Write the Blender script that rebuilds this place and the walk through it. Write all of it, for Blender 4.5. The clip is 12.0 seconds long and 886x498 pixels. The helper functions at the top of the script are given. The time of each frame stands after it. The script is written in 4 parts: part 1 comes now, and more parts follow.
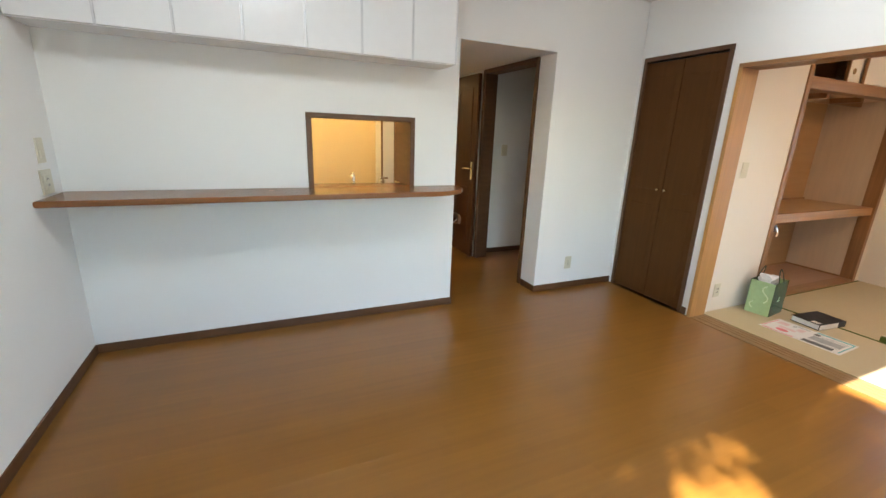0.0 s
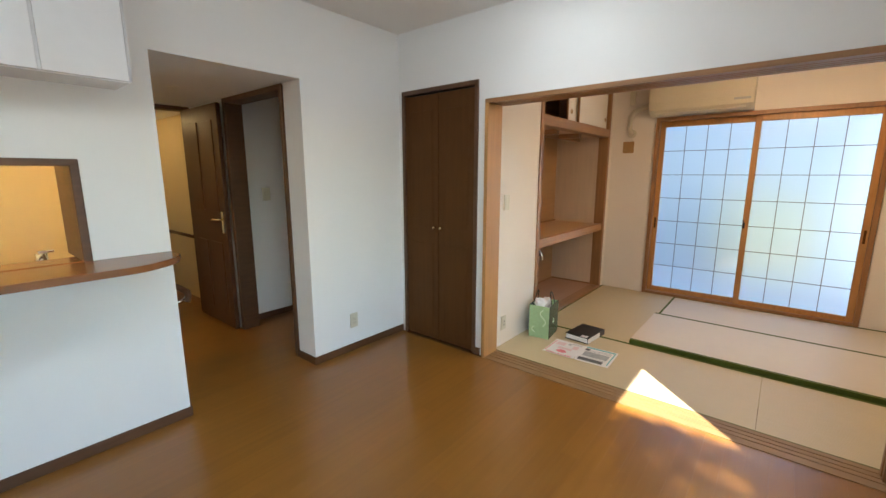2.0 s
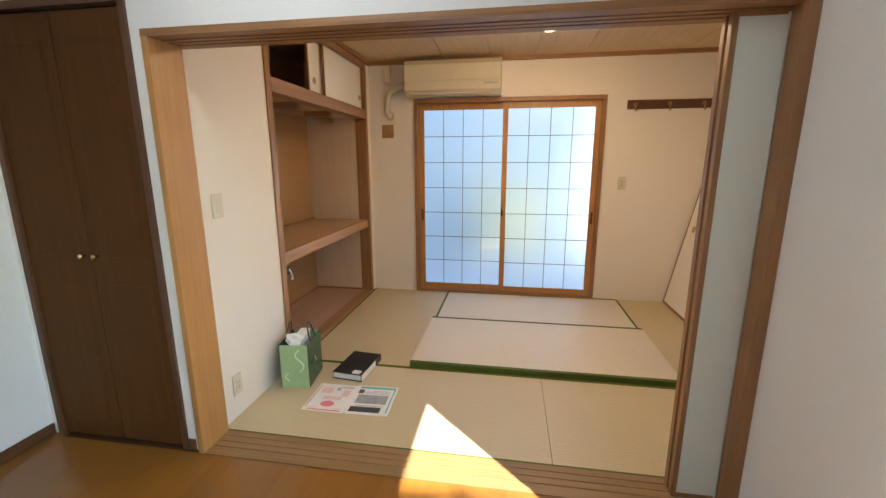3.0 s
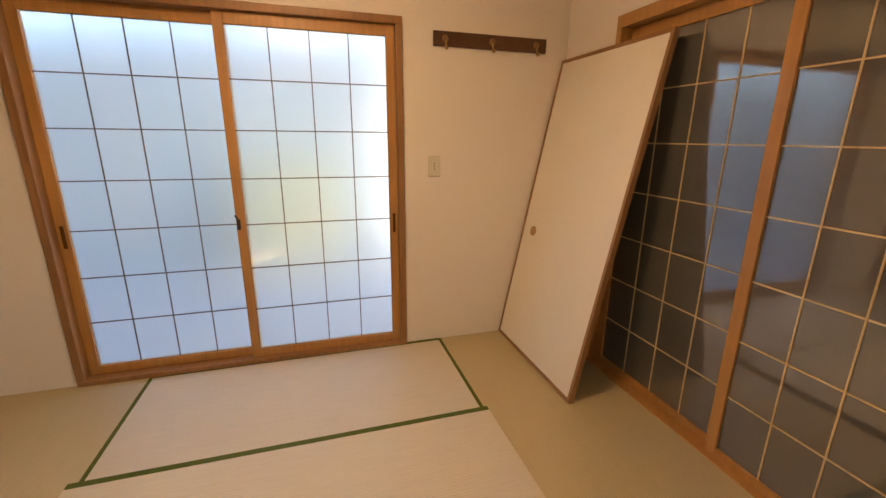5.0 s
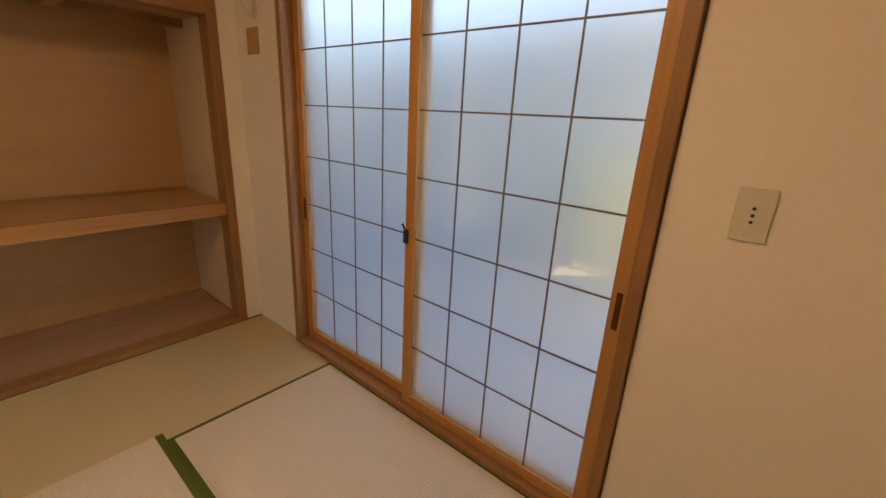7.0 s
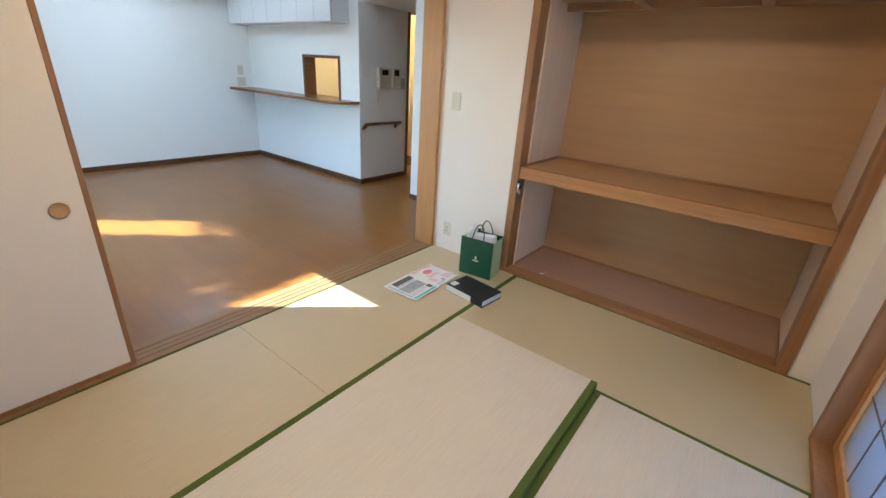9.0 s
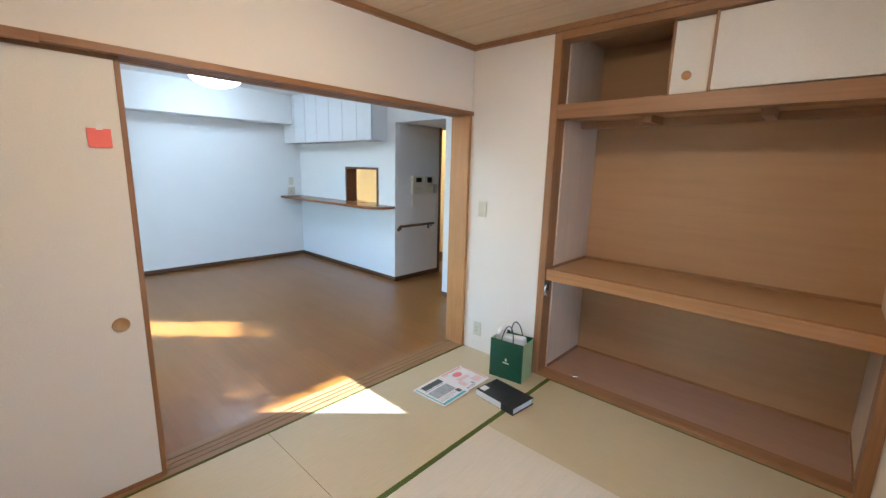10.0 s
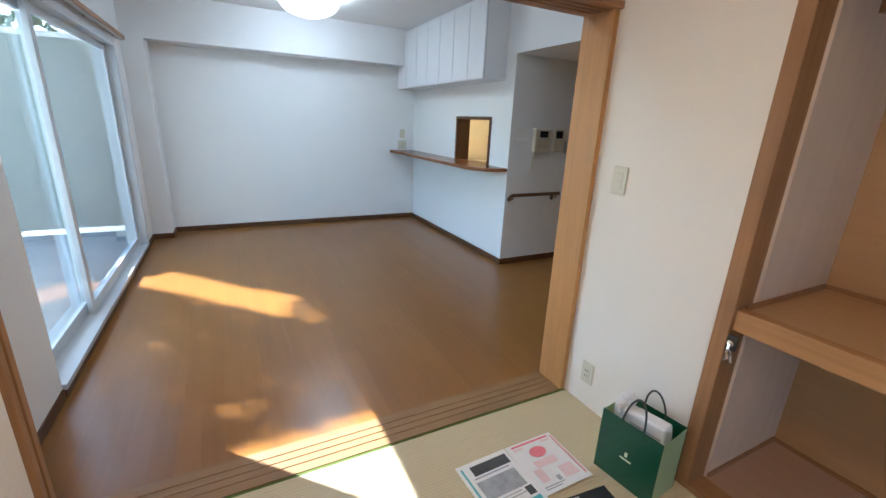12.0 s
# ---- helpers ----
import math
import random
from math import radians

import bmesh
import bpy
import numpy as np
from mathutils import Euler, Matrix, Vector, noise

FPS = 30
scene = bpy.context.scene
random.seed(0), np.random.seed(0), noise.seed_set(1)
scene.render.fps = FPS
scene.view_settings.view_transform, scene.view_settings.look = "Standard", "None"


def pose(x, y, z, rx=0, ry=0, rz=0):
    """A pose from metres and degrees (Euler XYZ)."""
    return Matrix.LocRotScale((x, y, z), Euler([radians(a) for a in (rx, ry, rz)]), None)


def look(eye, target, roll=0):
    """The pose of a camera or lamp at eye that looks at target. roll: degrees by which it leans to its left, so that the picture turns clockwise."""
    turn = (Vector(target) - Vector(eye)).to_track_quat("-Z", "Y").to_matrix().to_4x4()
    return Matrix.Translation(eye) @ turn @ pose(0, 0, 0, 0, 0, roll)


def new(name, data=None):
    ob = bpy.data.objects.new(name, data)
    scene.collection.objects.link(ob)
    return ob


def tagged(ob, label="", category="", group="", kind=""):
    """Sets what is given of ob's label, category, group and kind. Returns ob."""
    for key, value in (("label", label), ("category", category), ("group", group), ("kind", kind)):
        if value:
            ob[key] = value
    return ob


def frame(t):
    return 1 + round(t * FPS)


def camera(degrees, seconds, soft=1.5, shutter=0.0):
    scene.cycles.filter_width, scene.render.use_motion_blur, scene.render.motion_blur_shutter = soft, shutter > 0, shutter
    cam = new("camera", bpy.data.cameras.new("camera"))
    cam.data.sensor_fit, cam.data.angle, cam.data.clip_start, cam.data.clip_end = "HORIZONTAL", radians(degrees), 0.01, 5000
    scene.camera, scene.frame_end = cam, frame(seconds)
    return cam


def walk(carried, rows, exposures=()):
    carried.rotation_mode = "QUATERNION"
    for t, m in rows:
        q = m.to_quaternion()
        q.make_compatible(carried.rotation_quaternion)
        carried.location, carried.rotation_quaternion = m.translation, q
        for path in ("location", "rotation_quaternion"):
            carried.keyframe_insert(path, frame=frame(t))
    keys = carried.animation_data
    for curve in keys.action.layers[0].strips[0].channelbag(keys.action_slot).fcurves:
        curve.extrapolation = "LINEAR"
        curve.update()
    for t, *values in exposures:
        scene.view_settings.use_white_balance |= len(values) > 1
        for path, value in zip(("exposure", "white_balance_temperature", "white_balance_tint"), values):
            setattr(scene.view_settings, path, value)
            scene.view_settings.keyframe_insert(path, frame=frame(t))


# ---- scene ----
cam = camera(94.1, 12.0)
PATH = [
    (0, (0.501, 0.246, 1.346), (1.296, 2.0, 0.807), 2.2),
    (0.5, (0.51, 0.243, 1.381), (1.259, 2.059, 1.005), 1.4),
    (1, (0.538, 0.269, 1.4), (1.335, 2.085, 1.142), 0.7),
    (1.5, (0.712, 0.428, 1.381), (1.767, 2.106, 1.115), -0.3),
    (2, (1.113, 0.576, 1.38), (2.631, 1.828, 1.02), -0.0),
    (2.5, (1.575, 0.676, 1.358), (3.396, 1.404, 0.962), -0.1),
    (3, (2.044, 0.79, 1.374), (3.976, 1.104, 0.96), -0.1),
    (3.2, (2.222, 0.808, 1.372), (4.164, 1.019, 0.942), 0.2),
    (4.8, (3.643, 0.493, 1.318), (5.518, 0.019, 0.809), 0.5),
    (5, (3.78, 0.433, 1.336), (5.628, -0.128, 0.817), 0.5),
    (5.5, (4.163, 0.261, 1.333), (5.988, -0.348, 0.788), 0.7),
    (6, (4.456, -0.023, 1.321), (6.348, -0.319, 0.743), 1.8),
    (6.5, (4.753, -0.231, 1.337), (6.604, 0.217, 0.725), 2.8),
    (7, (5.089, -0.311, 1.349), (6.558, 0.899, 0.737), 3.1),
    (7.5, (5.369, -0.294, 1.337), (6.063, 1.469, 0.698), 3.8),
    (7.7, (5.43, -0.249, 1.339), (5.767, 1.597, 0.648), 4.7),
    (9.3, (5.801, -0.307, 1.353), (4.585, 1.096, 0.611), 2.6),
    (9.5, (5.811, -0.311, 1.387), (4.555, 1.113, 0.758), 2.2),
    (10, (5.828, -0.301, 1.46), (4.498, 1.142, 1.075), 1.5),
    (10.5, (5.81, -0.237, 1.463), (4.429, 1.169, 1.12), 1.2),
    (11, (5.658, 0.007, 1.383), (4.204, 1.306, 0.941), 1.6),
    (11.5, (5.457, 0.349, 1.378), (3.894, 1.47, 0.827), 1.8),
    (12, (5.166, 0.711, 1.372), (3.471, 1.594, 0.785), 2.5),
]
EXPOSURES = [(0.0, 3.1, 6450, 8), (2.0, 2.9, 6250, 7), (2.5, 2.95, 6250, 7), (3.5, 2.85, 6200, 6), (5.0, 2.75, 7800, 14), (5.5, 2.68, 8700, 17), (6.0, 2.55, 9300, 18), (6.5, 2.3, 8900, 17), (7.0, 2.3, 8500, 16), (7.5, 2.5, 8100, 14), (7.7, 2.6, 7700, 13), (9.3, 3.1, 5100, 3), (10.4, 3.1, 5050, 3), (11.0, 3.1, 5000, 2), (12.0, 2.86, 5250, 5)]
walk(cam, [(t, look(eye, target, roll)) for t, eye, target, roll in PATH], EXPOSURES)

# ---- light: world, sun, exposure ----
SUN_WAY = Vector((0.79, 0.79, -1.0)).normalized()      # the way the sunlight travels
world = bpy.data.worlds.new("sky")
scene.world = world
world.use_nodes = True
wn = world.node_tree.nodes
wl = world.node_tree.links
sky = wn.new("ShaderNodeTexSky")
sky.sky_type = "NISHITA"
sky.sun_disc = False
sky.sun_elevation = math.asin(-SUN_WAY.z)
sky.sun_rotation = math.atan2(-SUN_WAY.x, -SUN_WAY.y)
wl.new(sky.outputs["Color"], wn["Background"].inputs["Color"])
wn["Background"].inputs["Strength"].default_value = 0.14
sun_data = bpy.data.lights.new("sun", "SUN")
sun_data.energy, sun_data.angle, sun_data.color = 4.2, radians(0.5), (1.0, 0.92, 0.83)
sun = new("sun", sun_data)
sun.matrix_world = look((-6, -6, 9), Vector((-6, -6, 9)) + SUN_WAY)
LAMP_POWER = 3.5        # glow of the two ceiling lamps
KITCHEN_GLOW = 14.0     # warm fluorescent strip in the kitchen


# ---- materials ----
def shader(name):
    m = bpy.data.materials.new(name)
    m.use_nodes = True
    return m, m.node_tree.nodes, m.node_tree.links, m.node_tree.nodes["Principled BSDF"]


def tint(c, f):
    return tuple(min(1.0, max(0.0, v * f)) for v in c)


def surface(name, colour, rough=0.5, metal=0.0, vary=0.08, grain=60.0, blotch=2.5, bump=0.1, stretch=(1, 1, 1), coat=0.0, spec=0.5, per_object=0.0):
    """Paint, paper, wood or metal: colour that varies at two scales, with fine relief."""
    m, n, l, p = shader(name)
    geo = n.new("ShaderNodeNewGeometry")
    mp = n.new("ShaderNodeMapping")
    mp.inputs["Scale"].default_value = stretch
    l.new(geo.outputs["Position"], mp.inputs["Vector"])
    fine = n.new("ShaderNodeTexNoise")
    fine.inputs["Scale"].default_value, fine.inputs["Detail"].default_value = grain, 5
    big = n.new("ShaderNodeTexNoise")
    big.inputs["Scale"].default_value, big.inputs["Detail"].default_value = blotch, 3
    l.new(mp.outputs["Vector"], fine.inputs["Vector"])
    l.new(geo.outputs["Position"], big.inputs["Vector"])
    add = n.new("ShaderNodeMath")
    add.operation = "MULTIPLY_ADD"
    add.inputs[1].default_value = 0.6
    l.new(fine.outputs["Fac"], add.inputs[0])
    half = n.new("ShaderNodeMath")
    half.operation = "MULTIPLY"
    half.inputs[1].default_value = 0.4
    l.new(big.outputs["Fac"], half.inputs[0])
    l.new(half.outputs[0], add.inputs[2])
    last = add
    if per_object:
        info = n.new("ShaderNodeObjectInfo")
        off = n.new("ShaderNodeMath")
        off.operation = "MULTIPLY_ADD"
        off.inputs[1].default_value = per_object
        l.new(info.outputs["Random"], off.inputs[0])
        l.new(add.outputs[0], off.inputs[2])
        last = off
    ramp = n.new("ShaderNodeValToRGB")
    e = ramp.color_ramp.elements
    e[0].position, e[1].position = 0.3, 0.7 + per_object
    e[0].color, e[1].color = (*tint(colour, 1 - vary), 1), (*tint(colour, 1 + vary), 1)
    l.new(last.outputs[0], ramp.inputs["Fac"])
    l.new(ramp.outputs["Color"], p.inputs["Base Color"])
    p.inputs["Metallic"].default_value = metal
    rr = n.new("ShaderNodeMapRange")
    rr.inputs["To Min"].default_value, rr.inputs["To Max"].default_value = max(0.02, rough - 0.06), min(1, rough + 0.06)
    l.new(big.outputs["Fac"], rr.inputs["Value"])
    l.new(rr.outputs["Result"], p.inputs["Roughness"])
    p.inputs["Specular IOR Level"].default_value = spec
    if coat:
        p.inputs["Coat Weight"].default_value, p.inputs["Coat Roughness"].default_value = coat, 0.12
    if bump:
        b = n.new("ShaderNodeBump")
        b.inputs["Strength"].default_value, b.inputs["Distance"].default_value = bump, 0.004
        l.new(fine.outputs["Fac"], b.inputs["Height"])
        l.new(b.outputs["Normal"], p.inputs["Normal"])
    return m


def woven(name, colour, axis):
    """Tatami rush: fine ridges along one axis, with faded patches."""
    m = surface(name, colour, 0.43, vary=0.07, grain=220, blotch=1.6, bump=0, stretch=(1, 0.04, 1) if axis == "Y" else (0.04, 1, 1))
    n, l = m.node_tree.nodes, m.node_tree.links
    geo = n.new("ShaderNodeNewGeometry")
    w = n.new("ShaderNodeTexWave")
    w.bands_direction = "X" if axis == "Y" else "Y"
    w.inputs["Scale"].default_value, w.inputs["Distortion"].default_value = 22, 0.3
    l.new(geo.outputs["Position"], w.inputs["Vector"])
    b = n.new("ShaderNodeBump")
    b.inputs["Strength"].default_value, b.inputs["Distance"].default_value = 0.35, 0.002
    l.new(w.outputs["Fac"], b.inputs["Height"])
    l.new(b.outputs["Normal"], n["Principled BSDF"].inputs["Normal"])
    return m


def glowing(name, colour, strength):
    m, n, l, p = shader(name)
    p.inputs["Base Color"].default_value = (0.9, 0.9, 0.88, 1)
    p.inputs["Emission Color"].default_value = (*colour, 1)
    p.inputs["Emission Strength"].default_value = strength
    return m


def clear_pane(name, colour, gloss=0.02):
    """Clear sheet glass, seen straight through, with a mirror sheen at a slant."""
    m, n, l, p = shader(name)
    n.remove(p)
    tr, gl, mix, lw = n.new("ShaderNodeBsdfTransparent"), n.new("ShaderNodeBsdfGlossy"), n.new("ShaderNodeMixShader"), n.new("ShaderNodeLayerWeight")
    tr.inputs["Color"].default_value = (*colour, 1)
    gl.inputs["Roughness"].default_value = gloss
    lw.inputs["Blend"].default_value = 0.5
    steep = n.new("ShaderNodeMath")
    steep.operation = "POWER"
    steep.inputs[1].default_value = 3.0
    sheen = n.new("ShaderNodeMath")
    sheen.operation = "MULTIPLY_ADD"
    sheen.inputs[1].default_value, sheen.inputs[2].default_value = 0.8, 0.03
    l.new(lw.outputs["Facing"], steep.inputs[0])
    l.new(steep.outputs[0], sheen.inputs[0])
    l.new(sheen.outputs[0], mix.inputs[0])
    l.new(tr.outputs[0], mix.inputs[1])
    l.new(gl.outputs[0], mix.inputs[2])
    l.new(mix.outputs[0], n["Material Output"].inputs["Surface"])
    return m


def frosted_pane(name, colour):
    """Frosted glass: rough inside, smooth towards the room."""
    m, n, l, p = shader(name)
    p.inputs["Base Color"].default_value = (*colour, 1)
    p.inputs["Transmission Weight"].default_value = 1.0
    p.inputs["Roughness"].default_value = 0.55
    p.inputs["IOR"].default_value = 1.2
    p.inputs["Coat Weight"].default_value, p.inputs["Coat Roughness"].default_value = 1.0, 0.03
    p.inputs["Coat IOR"].default_value = 2.1
    return m


WHITE_PAPER = surface("white_wallpaper", (0.80, 0.80, 0.79), 0.75, vary=0.02, grain=420, blotch=1.2, bump=0.35, spec=0.25)
CREAM_PAPER = surface("cream_wallpaper", (0.79, 0.735, 0.665), 0.8, vary=0.03, grain=350, blotch=1.2, bump=0.35, spec=0.2)
CEILING_PAPER = surface("ceiling_paper", (0.80, 0.80, 0.78), 0.85, vary=0.02, grain=300, bump=0.35, spec=0.2)
FLOOR_WOOD = surface("varnished_floor_wood", (0.235, 0.10, 0.017), 0.2, vary=0.16, grain=22, blotch=3.2, bump=0.0, stretch=(0.06, 1.6, 1), spec=0.62, per_object=0.2)
FLOOR_WOOD.node_tree.nodes["Map Range"].inputs["To Min"].default_value = 0.283
FLOOR_WOOD.node_tree.nodes["Map Range"].inputs["To Max"].default_value = 0.295
DARK_WOOD = surface("dark_brown_wood", (0.088, 0.036, 0.010), 0.6, vary=0.13, grain=30, blotch=4, bump=0.05, stretch=(1.5, 1.5, 0.06), spec=0.12)
DOOR_WOOD = surface("reddish_dark_door_wood", (0.075, 0.029, 0.011), 0.42, vary=0.18, grain=26, blotch=4, bump=0.04, stretch=(1.5, 1.5, 0.06), spec=0.35)
DARK_TRIM = surface("dark_brown_trim", (0.10, 0.044, 0.018), 0.5, vary=0.25, grain=40, bump=0.04, stretch=(0.2, 0.2, 1))
HONEY_V = surface("honey_wood_upright", (0.45, 0.225, 0.072), 0.42, vary=0.2, grain=34, blotch=3, bump=0.05, stretch=(1.4, 1.4, 0.05))
HONEY_X = surface("honey_wood_along_x", (0.38, 0.19, 0.068), 0.42, vary=0.2, grain=34, blotch=3, bump=0.05, stretch=(0.05, 1.4, 1.4))
HONEY_Y = surface("honey_wood_along_y", (0.45, 0.225, 0.072), 0.42, vary=0.2, grain=34, blotch=3, bump=0.05, stretch=(1.4, 0.05, 1.4))
BROWN_Y = surface("brown_wood_along_y", (0.29, 0.145, 0.058), 0.45, vary=0.22, grain=34, blotch=3, bump=0.05, stretch=(1.4, 0.05, 1.4))
BROWN_X = surface("brown_wood_along_x", (0.29, 0.145, 0.058), 0.45, vary=0.22, grain=34, blotch=3, bump=0.05, stretch=(0.05, 1.4, 1.4))
BROWN_V = surface("brown_wood_upright", (0.29, 0.145, 0.058), 0.45, vary=0.22, grain=34, blotch=3, bump=0.05, stretch=(1.4, 1.4, 0.05))
SILL_WOOD = surface("worn_sill_wood", (0.26, 0.15, 0.062), 0.5, vary=0.2, grain=34, blotch=3, bump=0.05, stretch=(1.4, 0.05, 1.4))
COUNTER_WOOD = surface("counter_wood", (0.22, 0.088, 0.03), 0.25, vary=0.25, grain=30, blotch=3, bump=0.03, stretch=(0.06, 1.4, 1))
CLOSET_PLY = surface("closet_plywood", (0.45, 0.27, 0.125), 0.36, vary=0.08, grain=24, blotch=1.5, bump=0.04, stretch=(0.08, 1, 1.2))
CLOSET_FLOOR = surface("pinkish_closet_board", (0.40, 0.25, 0.17), 0.6, vary=0.08, grain=24, blotch=1.5, bump=0.04, stretch=(0.08, 1, 1.2))
CLOSET_SIDE = surface("closet_side_board", (0.62, 0.49, 0.36), 0.7, vary=0.07, grain=24, blotch=1.5, bump=0.04, stretch=(1, 1, 0.1))
CEILING_BOARD = surface("ceiling_board_wood", (0.66, 0.50, 0.31), 0.6, vary=0.1, grain=30, blotch=2, bump=0.04, stretch=(0.05, 1.2, 1))
CABINET_WHITE = surface("glossy_white_laminate", (0.78, 0.79, 0.80), 0.17, vary=0.015, grain=20, bump=0.0, spec=0.35)
ALU = surface("grey_aluminium", (0.62, 0.63, 0.65), 0.4, metal=0.5, vary=0.05, bump=0.02)
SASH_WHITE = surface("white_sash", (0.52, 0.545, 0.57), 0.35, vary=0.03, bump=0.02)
PLASTIC = surface("ivory_plastic", (0.62, 0.58, 0.46), 0.4, vary=0.03, bump=0.02)
PLASTIC_WHITE = surface("white_plastic", (0.78, 0.77, 0.74), 0.35, vary=0.03, bump=0.02)
AC_IVORY = surface("yellowed_ivory_plastic", (0.64, 0.58, 0.44), 0.4, vary=0.03, bump=0.02)
PLASTIC_GREY = surface("grey_plastic", (0.42, 0.43, 0.42), 0.4, vary=0.04, bump=0.02)
BLACK = surface("black_plastic", (0.02, 0.02, 0.022), 0.35, vary=0.2, bump=0.04)
STEEL = surface("polished_steel", (0.75, 0.74, 0.72), 0.15, metal=1.0, vary=0.04, bump=0)
BRASS = surface("satin_brass", (0.72, 0.58, 0.34), 0.25, metal=1.0, vary=0.06, bump=0)
FUSUMA_PAPER = surface("fusuma_paper", (0.78, 0.73, 0.64), 0.8, vary=0.04, grain=160, blotch=2, bump=0.2, spec=0.2)
FUSUMA_BACK = surface("pale_green_fusuma_vinyl", (0.66, 0.68, 0.62), 0.7, vary=0.03, grain=200, bump=0.2, spec=0.25)
HIKITE = surface("tan_pull", (0.42, 0.25, 0.10), 0.4, vary=0.15, bump=0.05)
RUSH_Y = woven("tatami_rush_along_y", (0.53, 0.44, 0.275), "Y")
RUSH_X = woven("tatami_rush_along_x", (0.50, 0.41, 0.24), "X")
# rush made paler and less yellow for the sheen of the window
RUSH_SHEEN = woven("tatami_rush_with_sheen", (0.60, 0.535, 0.42), "Y")
HERI = surface("green_cloth_border", (0.085, 0.115, 0.022), 0.8, vary=0.18, grain=500, bump=0.3, spec=0.2)
STRAW = surface("straw_edge", (0.36, 0.28, 0.12), 0.9, vary=0.2, grain=200, bump=0.3)
FROST = frosted_pane("frosted_glass", (0.71, 0.80, 0.85))
CLEAR = clear_pane("clear_glass", (0.90, 0.94, 0.92))
DARK_GLASS = surface("dark_glass_before_shutter", (0.10, 0.10, 0.098), 0.02, vary=0.15, grain=3, bump=0.0, spec=0.5)
DARK_GLASS.node_tree.nodes["Principled BSDF"].inputs["IOR"].default_value = 2.6
LEAD = surface("brown_glazing_bar", (0.16, 0.115, 0.08), 0.45, vary=0.1, bump=0)
GOLD_BAR = surface("tan_glazing_bar", (0.62, 0.47, 0.25), 0.45, vary=0.1, bump=0)
# yellow of the warm kitchen and hall light is put into the wall colour
WARM_LIT_WALL = surface("warm_lit_wall_paper", (0.74, 0.60, 0.36), 0.7, vary=0.03, grain=300, bump=0.25)
LAMP_GLOW = glowing("lit_lamp_cover", (0.93, 0.97, 1.0), LAMP_POWER * 0.6)
DIM_GLOW = glowing("softly_lit_lamp_cover", (0.93, 0.97, 1.0), LAMP_POWER * 0.5)
WARM_GLOW = glowing("lit_warm_lamp_cover", (1.0, 0.70, 0.43), LAMP_POWER * 1.5)
HALL_GLOW = glowing("warm_hall_cover", (1.0, 0.66, 0.28), 4.5)
TUBE_GLOW = glowing("warm_tube", (1.0, 0.66, 0.28), KITCHEN_GLOW)
BAG_GREEN = surface("dark_green_paper", (0.012, 0.075, 0.040), 0.25, vary=0.1, grain=40, bump=0.03)
BAG_PALE = surface("pale_green_paper", (0.36, 0.50, 0.27), 0.35, vary=0.08, grain=40, bump=0.05)
BAG_MARK = surface("cream_print", (0.62, 0.72, 0.48), 0.4, vary=0.03, bump=0)
CORD = surface("dark_cord", (0.03, 0.045, 0.035), 0.6, vary=0.2, bump=0.1)
SHEET = surface("white_sheet", (0.76, 0.75, 0.74), 0.45, vary=0.05, grain=14, bump=0.08)
PINK = surface("pink_print", (0.72, 0.20, 0.24), 0.5, vary=0.05, bump=0)
PALE_PINK = surface("pale_pink_print", (0.74, 0.55, 0.55), 0.5, vary=0.05, bump=0)
GREY_PRINT = surface("grey_photo_print", (0.36, 0.38, 0.40), 0.4, vary=0.3, grain=25, bump=0)
DARK_PRINT = surface("dark_print", (0.07, 0.075, 0.08), 0.4, vary=0.2, bump=0)
TEAL_PRINT = surface("teal_print", (0.12, 0.46, 0.50), 0.4, vary=0.05, bump=0)
BINDER = surface("black_binder_cloth", (0.012, 0.013, 0.016), 0.4, vary=0.2, grain=300, bump=0.15)
NOTE = surface("coral_note_paper", (0.85, 0.17, 0.13), 0.6, vary=0.03, bump=0.03)
SCREEN = surface("dark_screen", (0.015, 0.017, 0.02), 0.1, vary=0.1, bump=0)
PIPE_TAPE = surface("ivory_pipe_tape", (0.62, 0.57, 0.46), 0.6, vary=0.08, grain=80, bump=0.3)
GROUND = surface("garden_soil", (0.16, 0.13, 0.09), 0.95, vary=0.3, grain=12, bump=0.6)
CONCRETE = surface("pale_concrete", (0.55, 0.55, 0.54), 0.85, vary=0.1, grain=40, bump=0.3)
# darker copy of the concrete, with the terrace's shade put into its colour
TERRACE_SHADED = surface("shade_darkened_concrete", (0.33, 0.34, 0.35), 0.85, vary=0.12, grain=40, bump=0.3)
PALE_BOUNCE = surface("pale_bounce", (0.42, 0.45, 0.50), 0.85, vary=0.06, grain=40, bump=0.2)
SCREEN_BOARD = surface("grey_green_board", (0.21, 0.235, 0.22), 0.7, vary=0.06, bump=0.05)
LEAF = surface("leaf", (0.07, 0.12, 0.025), 0.5, vary=0.4, grain=8, bump=0)
BARK = surface("bark", (0.12, 0.09, 0.06), 0.9, vary=0.3, grain=20, bump=0.6)
FENCE_BLUE = surface("pale_blue_sheet", (0.45, 0.58, 0.70), 0.5, vary=0.06, bump=0.05)
# yellow put into the colour for a sunlit surface behind the frosted window
SUNLIT_CREAM = surface("sunlit_cream", (0.84, 0.76, 0.50), 0.5, vary=0.04, bump=0.03)
# bluish shade put into the wall colour, for the blue in the frosted panes
HOUSE_SHADE_WALL = surface("bluish_shade_wall", (0.60, 0.65, 0.70), 0.8, vary=0.05, grain=30, bump=0.2)


